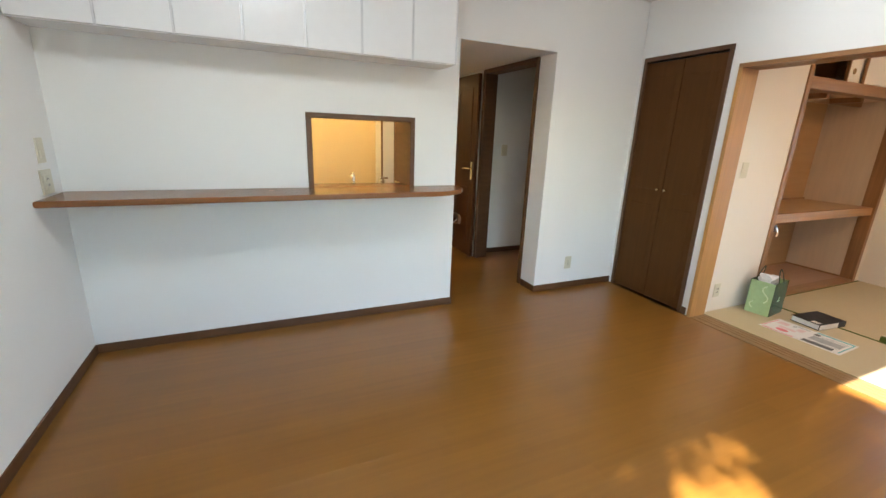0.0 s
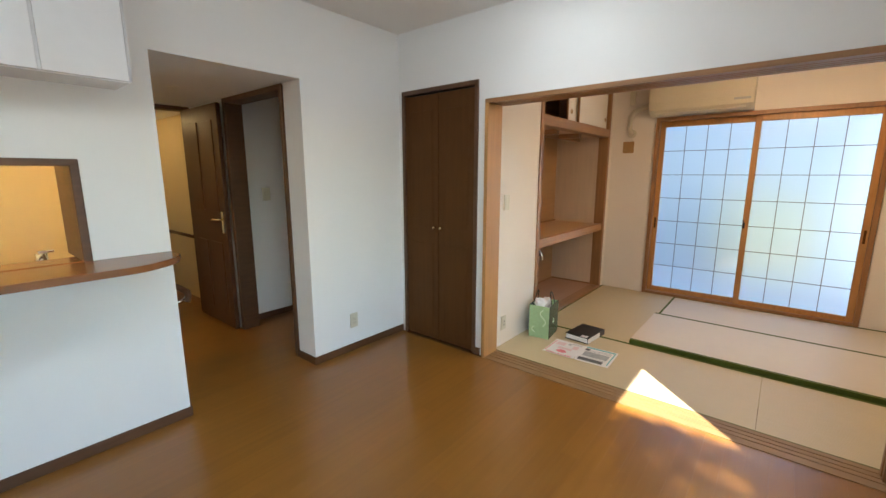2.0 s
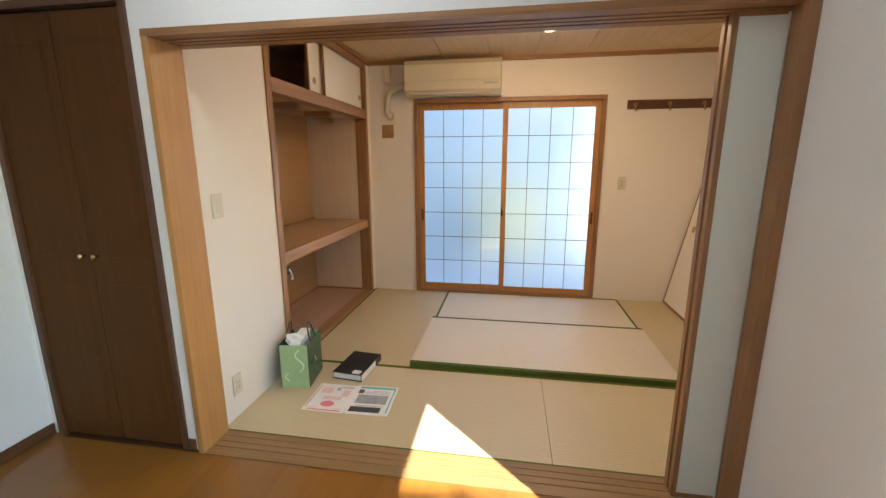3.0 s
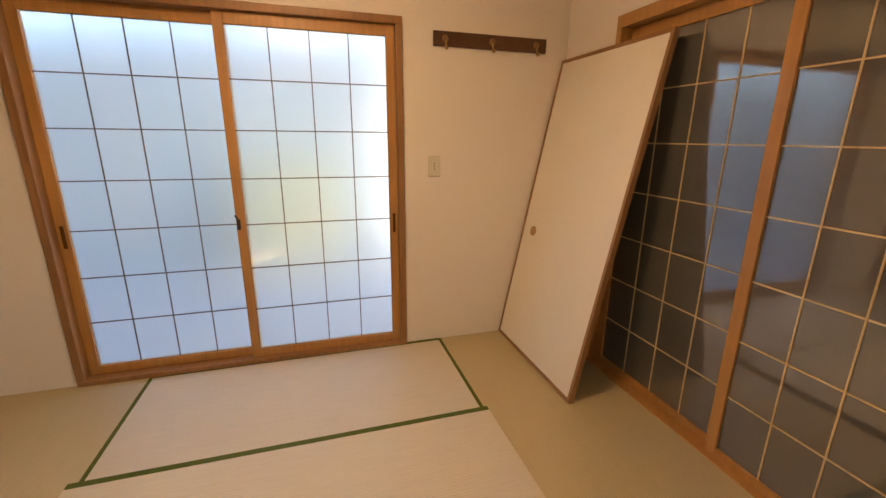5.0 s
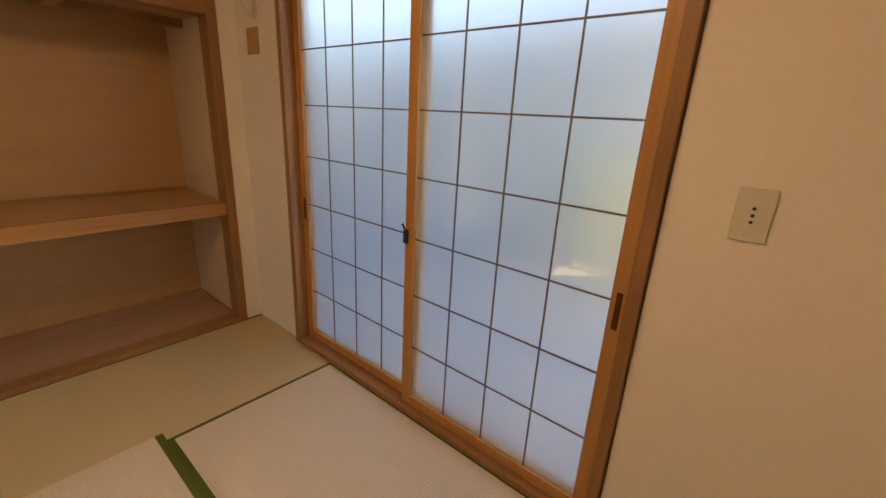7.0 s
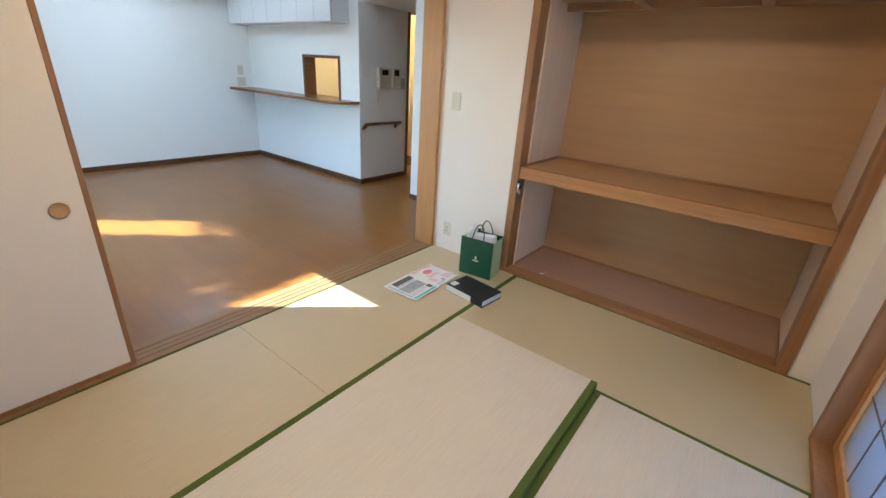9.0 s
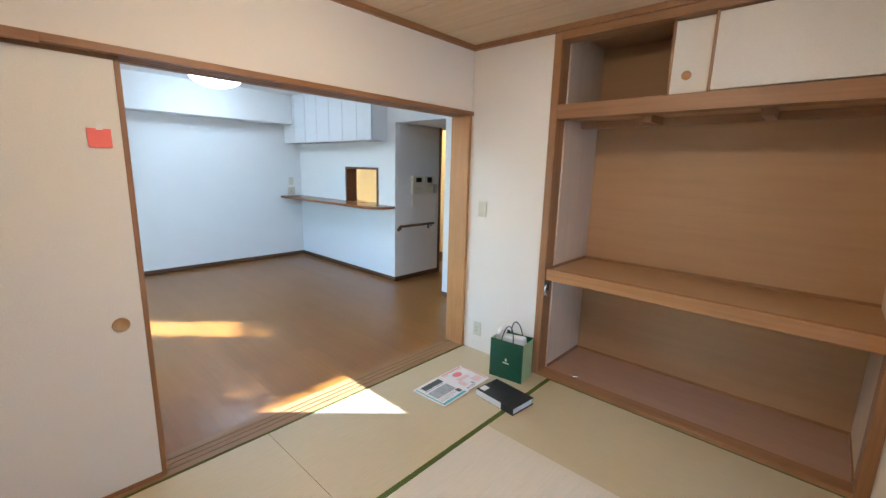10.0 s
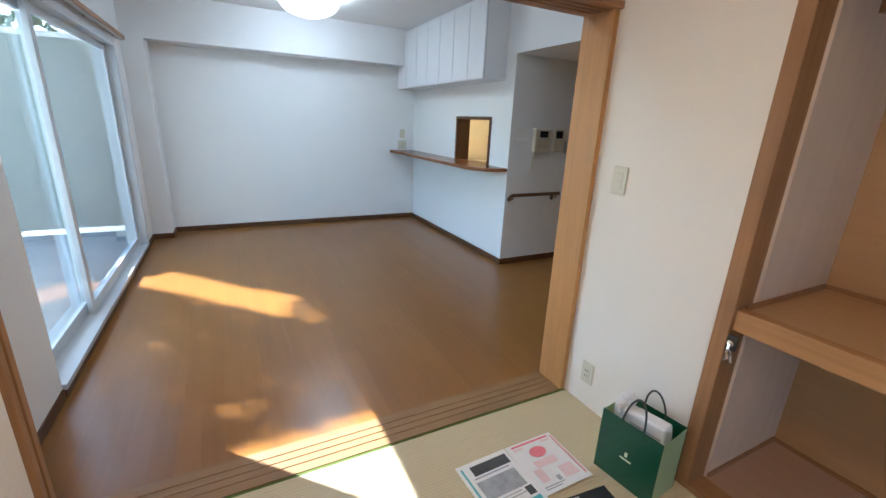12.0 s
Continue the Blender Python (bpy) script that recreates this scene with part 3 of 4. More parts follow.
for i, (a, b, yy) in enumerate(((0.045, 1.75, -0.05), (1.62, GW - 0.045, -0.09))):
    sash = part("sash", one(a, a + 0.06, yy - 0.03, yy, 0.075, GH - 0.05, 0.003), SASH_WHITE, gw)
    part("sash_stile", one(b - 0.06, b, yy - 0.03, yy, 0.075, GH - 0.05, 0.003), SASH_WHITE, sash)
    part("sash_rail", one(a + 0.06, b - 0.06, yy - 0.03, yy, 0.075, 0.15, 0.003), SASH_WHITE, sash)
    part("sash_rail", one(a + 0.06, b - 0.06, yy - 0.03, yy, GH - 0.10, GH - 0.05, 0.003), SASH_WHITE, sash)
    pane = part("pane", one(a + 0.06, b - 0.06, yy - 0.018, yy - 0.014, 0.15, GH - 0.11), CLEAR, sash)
    pane.visible_shadow = False
rail = thing("curtain_rail", (0.1, Y0, 1.985), "dark brown curtain rail above the garden window", "curtain rail")
part("rail", one(0, 2.85, 0.03, 0.085, -0.012, 0.022, 0.003), BROWN_X, rail)
part("runner_track", one(0.01, 2.84, 0.05, 0.075, -0.018, -0.0125), PLASTIC_GREY, rail)
for xb in (0.05, 0.95, 1.85, 2.75):
    part("bracket", one(xb - 0.012, xb + 0.012, 0, 0.047, 0.003, 0.019), DARK_TRIM, rail)

# ---- brown closet door (bifold) in the living room ----
cd = thing("door_1", (X1, 2.676, 0), "dark brown folding closet door with raised panels, closed", "door")
cd["kind"] = "structure"
for a, b in ((-0.375, -0.345), (0.345, 0.375)):
    part("door_frame", one(-0.012, 0.14, a, b, 0, 2.0, 0.003), DARK_TRIM, cd)
part("door_frame", one(-0.012, 0.14, -0.375, 0.375, 1.99, 2.022, 0.003), DARK_TRIM, cd)
for s in (-1, 1):
    a, b = sorted((0.003 * s, 0.343 * s))
    leaf = part("door_leaf", one(0.004, 0.031, a, b, 0.012, 1.975, 0.002), DARK_WOOD, cd)
    for z0, z1 in ((0.10, 0.82), (0.95, 1.86)):
        part("raised_panel", one(0.0005, 0.006, a + 0.06, b - 0.06, z0, z1, 0.003), DARK_WOOD, leaf)
        for q in ((a + 0.05, a + 0.06, z0 - 0.01, z1 + 0.01), (b - 0.06, b - 0.05, z0 - 0.01, z1 + 0.01)):
            part("moulding", one(0.0018, 0.006, *q, 0.001), DARK_WOOD, leaf)
    bm = bmesh.new()
    lathe(bm, [(0.0, 0.0), (0.006, 0.0), (0.006, 0.012), (0.012, 0.017), (0.012, 0.024), (0.006, 0.029), (0.0, 0.03)], 16, pose(0.004, 0.035 * s, 0.955, 0, -90, 0))
    part("knob", bm, BRASS, leaf, "small polished brass knob", True)
part("pocket", one(0.034, 0.05, -0.34, 0.34, 0.01, 1.99), BLACK, cd)

# ---- counter shelf and hatch ----
shelf = thing("counter_shelf", (0.7, 3.05, 0.94), "varnished brown wooden counter shelf with a rounded end", "counter")
out = [(X0 - 0.7, 0.04), (X0 - 0.7, -0.315)]
for i in range(0, 9):           # rounded free end
    a = radians(-90 + 90 * i / 8)
    out.append((0.87 + 0.30 * math.cos(a), -0.05 + 0.235 * math.sin(a)))
out += [(1.166, 0.04)]
bm = slab(bmesh.new(), out, 0.0, 0.032)
bmesh.ops.bevel(bm, geom=[e for e in bm.edges if abs(e.verts[0].co.z - e.verts[1].co.z) < 1e-5], offset=0.008, segments=2, affect="EDGES", profile=0.5)
part("shelf_board", bm, COUNTER_WOOD, shelf)
part("hatch_sill", one(0.13, 0.81, 0.038, 0.22, -0.004, 0.034, 0.003), COUNTER_WOOD, shelf)
hf = thing("hatch_frame", (1.17, Y1, 0.97), "dark brown wooden frame of the serving hatch", "hatch frame")
hf["kind"] = "structure"
part("frame_side", one(-0.366, -0.332, -0.01, 0.16, 0, 0.45, 0.003), DARK_TRIM, hf)
part("frame_side", one(0.332, 0.366, -0.01, 0.36, 0, 0.45, 0.003), DARK_TRIM, hf)
part("frame_head", one(-0.366, 0.366, -0.011, 0.16, 0.444, 0.475, 0.003), DARK_TRIM, hf)

# ---- wall cabinets above the counter ----
cab = thing("wall_cabinet", (0.64, Y1, 1.77), "glossy white wall cabinets with seven doors", "cabinet")
part("body", one(-1.10, 1.075, -0.232, 0, 0, 0.66, 0.002), CABINET_WHITE, cab)
part("filler", one(-1.10, 1.06, -0.215, 0, 0.66, 0.69), CABINET_WHITE, cab)
xs = [-1.10] + [-0.775 + 0.312 * i for i in range(6)] + [1.075]
for a, b in zip(xs, xs[1:]):
    door = part("cabinet_door", one(a + 0.006, b - 0.006, -0.252, -0.2325, 0.004, 0.652, 0.002), CABINET_WHITE, cab)
    part("edge_strip", one(b - 0.0055, b + 0.0045, -0.2535, -0.2328, 0.004, 0.652), ALU, door, "aluminium edge strip")


# ---- switches and sockets ----
def plate(name, at, rz, w, h, label, material=PLASTIC, keys=1, category="switch", holes=0):
    ob = thing(name, at, label, category, rz=rz)
    part("cover", one(-w / 2, w / 2, -0.008, 0, -h / 2, h / 2, 0.003), material, ob)
    for k in range(keys):
        kh = h * 0.62 / keys
        z0 = -h * 0.31 + kh * k
        part("key", one(-w * 0.24, w * 0.24, -0.011, -0.007, z0 + 0.002, z0 + kh - 0.002, 0.0015), material, ob)
    for k in range(holes):
        z0 = (k - (holes - 1) / 2) * h * 0.24
        bm = box(bmesh.new(), -0.008, -0.005, -0.0118, -0.0105, z0 - 0.006, z0 + 0.006)
        box(bm, 0.005, 0.008, -0.0118, -0.0105, z0 - 0.006, z0 + 0.006)
        part("slot", bm, BLACK, ob)
    return ob


plate("socket", (3.055, Y1, 0.245), 0, 0.07, 0.115, "ivory double wall socket low on the white wall", holes=2, category="socket")
plate("light_switch", (3.895, TY1, 1.16), 0, 0.075, 0.12, "ivory light switch on the wall beside the opening", keys=2)
plate("socket", (3.893, TY1, 0.185), 0, 0.072, 0.115, "ivory wall socket low beside the opening", holes=2, category="socket")
aerial = plate("socket", (TX1, -0.26, 1.168), -90, 0.075, 0.125, "ivory aerial socket on the cream wall", keys=0, category="socket")
for dz in (-0.016, 0.0, 0.016):
    part("hole", cyl(bmesh.new(), (0, -0.007, dz), (0, -0.0088, dz), 0.0042, seg=10), BLACK, aerial, "small dark hole")
plate("light_switch", (X0, 2.915, 1.195), 90, 0.075, 0.12, "ivory switch plate above the counter shelf", keys=1)
plate("socket", (X0, 2.915, 1.043), 90, 0.12, 0.12, "ivory double socket just above the counter shelf", keys=1, holes=2, category="socket")
plate("light_switch", (3.065, 4.34, 1.19), 0, 0.075, 0.12, "grey light switch in the dim side passage", keys=1)
plate("blank_plate", (TX1, 2.043, 1.677), -90, 0.12, 0.13, "tan blank wall plate below the pipe", HIKITE, keys=0, category="wall plate")

# ---- intercom group and handrail on the corridor wall ----
plate("control_panel", (CX0, 3.19, 1.292), 90, 0.14, 0.13, "white wall control panel beside the door phone", PLASTIC_WHITE, keys=1, category="panel")
ic = thing("door_phone", (CX0, 3.46, 1.24), "ivory door phone with handset, dark screen and curly cord", "door phone", rz=90)
part("body", one(-0.07, 0.10, -0.03, 0, -0.12, 0.11, 0.008), PLASTIC, ic)
part("screen", one(-0.04, 0.06, -0.033, -0.029, 0.03, 0.09, 0.002), SCREEN, ic)
hs = part("handset", one(-0.125, -0.08, -0.06, -0.012, -0.12, 0.115, 0.015), PLASTIC, ic)
bm = bmesh.new()
tube(bm, [(-0.10 + 0.012 * math.sin(i * 1.5), -0.025 + 0.012 * math.cos(i * 1.5), -0.12 - 0.16 * math.sin(i / 40 * math.pi)) for i in range(41)], 0.004, 6)
part("cord", bm, PLASTIC, ic)
for k in range(3):
    part("button", one(-0.04 + 0.04 * k, -0.015 + 0.04 * k, -0.033, -0.029, -0.06, -0.045, 0.001), PLASTIC_GREY, ic)
ic2 = thing("intercom_monitor", (CX0, 3.665, 1.25), "ivory intercom monitor with a small dark screen", "intercom", rz=90)
part("body", one(-0.06, 0.06, -0.03, 0, -0.115, 0.10, 0.006), PLASTIC, ic2)
part("screen", one(-0.042, 0.042, -0.033, -0.029, 0.015, 0.085, 0.002), SCREEN, ic2)
plate("light_switch", (CX0, 3.80, 1.18), 90, 0.07, 0.12, "grey switch plate beside the kitchen door", PLASTIC_GREY, keys=1)
hr = thing("handrail", (CX0, 3.08, 0.72), "dark brown round handrail on steel brackets", "handrail")
part("bar", tube(bmesh.new(), [(0.05, 0.02, -0.05), (0.06, 0.025, -0.02), (0.065, 0.05, 0.0), (0.065, 0.10, 0.0), (0.065, 0.64, 0.0)], 0.017, 12), DARK_TRIM, hr, smooth=True)
for yb in (0.06, 0.60):
    part("bracket", tube(bmesh.new(), [(0.0, yb, -0.05), (0.03, yb, -0.05), (0.06, yb, -0.035), (0.065, yb, -0.01)], 0.009, 8), STEEL, hr, smooth=True)
    part("rosette", cyl(bmesh.new(), (0, yb, -0.05), (0.006, yb, -0.05), 0.026), STEEL, hr)

# ---- corridor: frames and the open door ----
kf = thing("kitchen_door_frame", (CX0, 4.28, 0), "dark brown door frame of the kitchen doorway", "door frame")
kf["kind"] = "structure"
part("frame_side", one(-0.13, 0.012, -0.41, -0.37, 0, 1.99, 0.003), DARK_TRIM, kf)
part("frame_side", one(-0.13, 0.012, 0.37, 0.41, 0, 1.99, 0.003), DARK_TRIM, kf)
af = thing("passage_frame", (CX1, 3.82, 0), "dark brown frame round the side passage opening", "door frame")
af["kind"] = "structure"
part("frame_side", one(-0.012, 0.13, -0.515, -0.475, 0, 1.955, 0.003), DARK_TRIM, af)
part("frame_side", one(-0.012, 0.13, 0.36, 0.41, 0, 1.945, 0.003), DARK_TRIM, af)
part("frame_head", one(-0.013, 0.13, -0.515, 0.41, 1.945, 1.983, 0.003), DARK_TRIM, af)
hfr = thing("hall_door_frame", (2.28, 5.0, 0), "dark brown door frame at the end of the corridor", "door frame")
hfr["kind"] = "structure"
part("frame_side", one(-0.41, -0.375, -0.05, 0.07, 0, 1.99, 0.003), DARK_TRIM, hfr)
part("frame_side", one(0.385, 0.42, -0.05, 0.07, 0, 1.99, 0.003), DARK_TRIM, hfr)
part("frame_head", one(-0.41, 0.42, -0.05, 0.07, 1.95, 1.995, 0.003), DARK_TRIM, hfr)
door = thing("door_2", (2.655, 4.97, 0), "dark brown panelled door, open, with a brass lever handle", "door")
leaf = part("door_leaf", one(-0.018, 0.018, -0.74, 0, 0.01, 1.95, 0.003), DOOR_WOOD, door)
for y0, y1 in ((-0.64, -0.42), (-0.33, -0.11)):
    for z0, z1 in ((0.15, 0.78), (1.05, 1.82)):
        part("raised_panel", one(-0.026, -0.016, y0, y1, z0, z1, 0.004), DOOR_WOOD, leaf)
bm = one(-0.026, -0.018, -0.70, -0.665, 0.87, 1.06, 0.003)
part("handle_plate", bm, BRASS, leaf, "brass handle plate")
bm = bmesh.new()
cyl(bm, (-0.02, -0.683, 0.99), (-0.07, -0.683, 0.99), 0.009)
tube(bm, [(-0.068, -0.69, 0.99), (-0.07, -0.64, 0.992), (-0.068, -0.57, 0.985)], 0.009)
part("lever", bm, BRASS, leaf, "brass lever handle", True)
dl = thing("downlight", (2.28, 4.0, 1.985), "small round ceiling downlight, off", "downlight")
part("rim", lathe(bmesh.new(), [(0.0, -0.004), (0.05, -0.004), (0.055, -0.001), (0.055, 0.0), (0.0, 0.0)], 24), PLASTIC_WHITE, dl)

hl = thing("hall_lamp", (2.28, 5.9, 1.985), "small round warm hall ceiling lamp, lit", "ceiling lamp")
part("base", lathe(bmesh.new(), [(0.0, 0.0), (0.09, 0.0), (0.09, -0.015), (0.0, -0.015)], 24), PLASTIC_WHITE, hl)
part("cover", lathe(bmesh.new(), [(0.0, -0.015), (0.085, -0.0155), (0.08, -0.04), (0.05, -0.06), (0.0, -0.065)], 24), HALL_GLOW, hl, "lit warm glass cover", True)
hh = thing("handrail", (CX1 + 0.12, 5.7, 0.72), "dark brown handrail on the hall wall tinted as warmly lit", "handrail")
part("bar", tube(bmesh.new(), [(-0.05, -0.55, 0.0), (-0.05, 0.6, 0.0)], 0.017, 12), DARK_TRIM, hh, smooth=True)
for yb in (-0.45, 0.5):
    part("bracket", tube(bmesh.new(), [(0.0, yb, -0.04), (-0.04, yb, -0.04), (-0.05, yb, -0.01)], 0.009, 8), STEEL, hh, smooth=True)

# ---- kitchen behind the hatch ----
kc = thing("kitchen_counter", (0.6, 3.57, 0), "steel kitchen counter below the hatch", "counter")
part("cupboard", one(-1.05, 1.13, -0.32, 0.28, 0, 0.82, 0.004), CABINET_WHITE, kc)
part("worktop", one(-1.05, 1.13, -0.325, 0.31, 0.82, 0.86, 0.004), STEEL, kc)
fc = thing("faucet", (1.17, 3.42, 0.86), "chrome swan-neck kitchen faucet", "faucet")
part("spout", tube(bmesh.new(), [(0, 0, 0), (0, 0, 0.12)] + [(0, 0.045 - 0.045 * math.cos(a), 0.12 + 0.045 * math.sin(a)) for a in [i * 0.35 for i in range(1, 9)]], 0.011, 10), STEEL, fc, smooth=True)
part("base", cyl(bmesh.new(), (0, 0, 0), (0, 0, 0.04), 0.022, 0.016), STEEL, fc)
fm = thing("mixer_tap", (1.40, 3.46, 0.86), "chrome mixer tap with lever", "tap")
part("body", cyl(bmesh.new(), (0, 0, 0), (0, 0, 0.12), 0.026, 0.024), STEEL, fm, smooth=True)
part("lever", one(-0.012, 0.05, -0.008, 0.008, 0.122, 0.134, 0.003), STEEL, fm)
kl = thing("kitchen_lamp", (0.65, 4.2, 2.3), "warm fluorescent kitchen ceiling lamp", "lamp")
part("housing", one(-0.62, 0.62, -0.07, 0.07, -0.04, 0, 0.004), PLASTIC_WHITE, kl)
part("tube", cyl(bmesh.new(), (-0.58, 0, -0.06), (0.58, 0, -0.06), 0.018), TUBE_GLOW, kl, "lit warm tube")


# ---- ceiling lamps ----
def ceiling_lamp(at, r, label, glow, drop=0.095):
    ob = thing("ceiling_lamp", at, label, "ceiling lamp", "round ceiling lamps")
    part("base", lathe(bmesh.new(), [(0.0, 0.0), (r * 0.92, 0.0), (r * 0.95, -0.02), (r * 0.9, -0.03), (0.0, -0.03)], 40), PLASTIC_WHITE, ob, smooth=False)
    prof = [(0.0, -0.03), (r * 0.97, -0.031)] + [(r * math.cos(a), -0.035 - drop * math.sin(a)) for a in [i * math.pi / 20 for i in range(10)]] + [(0.0, -0.035 - drop)]
    part("cover", lathe(bmesh.new(), prof, 40), glow, ob, "lit white lamp cover", True)


ceiling_lamp((0.63, 1.53, ZL), 0.28, "round white ceiling lamp, lit, at the counter end of the room", LAMP_GLOW, 0.15)
ceiling_lamp((2.85, 1.57, ZL), 0.25, "round white ceiling lamp, lit, near the tatami room", DIM_GLOW)
ceiling_lamp((5.0, 0.56, ZT), 0.25, "round white ceiling lamp, lit warm, in the tatami room", WARM_GLOW)

# ---- open closet of the tatami room ----
cl = thing("closet_frame", (5.265, TY1, 0), "brown wooden posts and rails of the open closet", "closet")
cl["kind"] = "structure"
part("post", one(-0.85, -0.797, -0.012, 0.10, 0, 2.31, 0.003), BROWN_V, cl)
part("post", one(0.852, 0.905, -0.012, 0.10, 0, 2.31, 0.003), BROWN_V, cl)
part("top_rail", one(-0.797, 0.852, -0.010, 0.10, 2.265, 2.335, 0.003), BROWN_X, cl)
part("middle_rail", one(-0.797, 0.852, -0.011, 0.10, 1.79, 1.878, 0.003), BROWN_X, cl)
part("threshold", one(-0.797, 0.852, -0.010, 0.09, -0.01, 0.03, 0.003), BROWN_X, cl)
for xx in (-0.28, 0.28):
    part("joist", one(xx - 0.025, xx + 0.025, 0.10, 0.33, 1.755, 1.80), BROWN_Y, cl)
part("back_rail", one(-0.787, 0.857, 0.33, 0.37, 1.755, 1.80, 0.002), BROWN_X, cl)
part("upper_board", one(-0.787, 0.857, 0.10, 0.605, 1.80, 1.815), CLOSET_PLY, cl)
part("upper_ceiling", one(-0.787, 0.857, 0.10, 0.605, 2.335, 2.35), CLOSET_PLY, cl)
part("closet_floor", one(-0.787, 0.857, 0.09, 0.605, 0.0, 0.028), CLOSET_FLOOR, cl)
bm = bmesh.new()
box(bm, -0.787, 0.857, 0.595, 0.604, 0.028, 0.045)
box(bm, -0.787, -0.778, 0.1, 0.595, 0.028, 0.045)
box(bm, 0.848, 0.857, 0.1, 0.595, 0.028, 0.045)
part("inner_trim", bm, BROWN_X, cl)
ms = thing("closet_shelf", (5.265, TY1, 0.712), "brown plywood middle shelf of the open closet", "shelf")
part("front_edge", one(-0.797, 0.852, 0.004, 0.05, 0.0, 0.078, 0.004), HONEY_X, ms)
part("board", one(-0.787, 0.857, 0.05, 0.605, 0.056, 0.076), CLOSET_PLY, ms)
bm = bmesh.new()
box(bm, -0.787, 0.857, 0.595, 0.604, 0.076, 0.094)
box(bm, -0.787, -0.778, 0.05, 0.595, 0.076, 0.094)
part("shelf_trim", bm, BROWN_X, ms)


def small_fusuma(at, w, label, pull):
    h = 0.39
    ob = thing("upper_closet_door", at, label, "sliding door", "upper closet doors")
    part("paper_face", one(0.01, w - 0.01, -0.008, 0.008, 0.01, h - 0.01), FUSUMA_PAPER, ob)
    part("stile", one(0, 0.015, -0.011, 0.011, 0, h, 0.002), BROWN_V, ob)
    part("stile", one(w - 0.015, w, -0.011, 0.011, 0, h, 0.002), BROWN_V, ob)
    bm = bmesh.new()
    lathe(bm, [(0.0, 0.001), (0.018, 0.001), (0.02, 0.003), (0.024, 0.004), (0.024, 0.0), (0.0, -0.001)], 20, pose(pull, -0.0085, 0.10, 90, 0, 0))
    part("pull", bm, HIKITE, ob, "round tan finger pull", True)


small_fusuma((5.085, TY1 + 0.062, 1.879), 0.84, "small cream paper door above the closet, slid half open", 0.09)
small_fusuma((5.285, TY1 + 0.03, 1.879), 0.83, "small cream paper door above the closet, closed", 0.77)
lk = thing("closet_lock", (4.491, TY1 - 0.002, 0.665), "small dark lock with hanging keys on the post", "lock")
part("case", one(-0.022, 0.012, -0.012, 0.0, -0.02, 0.035, 0.003), BLACK, lk)
part("cylinder", cyl(bmesh.new(), (-0.005, -0.012, 0.008), (-0.005, -0.02, 0.008), 0.011), STEEL, lk)
part("key", tube(bmesh.new(), [(-0.005, -0.022, 0.008), (-0.003, -0.03, -0.02), (0.004, -0.03, -0.045), (-0.006, -0.03, -0.055), (-0.003, -0.03, -0.02)], 0.005), STEEL, lk)
part("key", tube(bmesh.new(), [(-0.003, -0.026, -0.01), (0.010, -0.028, -0.03), (0.016, -0.027, -0.055)], 0.005), STEEL, lk)
hk = thing("metal_hook", (4.685, 2.345, 0.028), "small bent metal hook lying on the closet floor", "hook")
part("wire", tube(bmesh.new(), [(-0.03, 0.0, 0.004), (0.0, -0.02, 0.004), (0.03, 0.0, 0.004), (0.04, 0.03, 0.004), (0.03, 0.035, 0.004)], 0.004), STEEL, hk)

# ---- air conditioner, pipe, hook board ----
ac = thing("air_conditioner", (TX1, 1.36, 1.99), "ivory wall air conditioner above the frosted window", "air conditioner", rz=-90)
bm = bmesh.new()
prof = [(0.0, 0.0), (-0.10, 0.0), (-0.18, 0.05), (-0.20, 0.12), (-0.20, 0.27), (-0.17, 0.31), (0.0, 0.315)]
for x in (-0.455, 0.455):
    vs = [bm.verts.new((x, yy, zz)) for yy, zz in prof]
    bm.faces.new(vs if x > 0 else vs[::-1])
bm.verts.ensure_lookup_table()
for i in range(len(prof)):
    j = (i + 1) % len(prof)
    bm.faces.new((bm.verts[i], bm.verts[j], bm.verts[j + 7], bm.verts[i + 7]))
part("body", bm, AC_IVORY, ac)
part("front_panel", one(-0.45, 0.45, -0.206, -0.198, 0.125, 0.268, 0.003), AC_IVORY, ac)
part("louvre", one(-0.40, 0.40, -0.168, -0.11, 0.012, 0.03, 0.004), AC_IVORY, ac)
part("display", one(0.30, 0.43, -0.2015, -0.197, 0.085, 0.105, 0.001), PLASTIC_GREY, ac)
pp = thing("refrigerant_pipe", (TX1, 1.95, 2.0), "taped ivory pipe from the air conditioner into the wall", "pipe", rz=-90)
part("pipe", tube(bmesh.new(), [(0.14, -0.07, 0.12), (0.04, -0.06, 0.09), (-0.05, -0.045, 0.06), (-0.085, -0.04, 0.0), (-0.09, -0.03, -0.12), (-0.075, -0.02, -0.165), (-0.06, 0.0, -0.175)], 0.03, 12), PIPE_TAPE, pp, smooth=True)
part("wall_cap", cyl(bmesh.new(), (-0.06, -0.012, -0.175), (-0.06, 0, -0.175), 0.045), PIPE_TAPE, pp)
part("cable_box", one(-0.11, -0.05, -0.03, 0, 0.14, 0.30, 0.006), PLASTIC, pp)
hb = thing("hook_board", (TX1, -0.61, 1.885), "dark brown wooden board with three hooks", "coat rack", rz=-90)
part("board", one(-0.36, 0.36, -0.02, 0, -0.04, 0.04, 0.004), DARK_TRIM, hb)
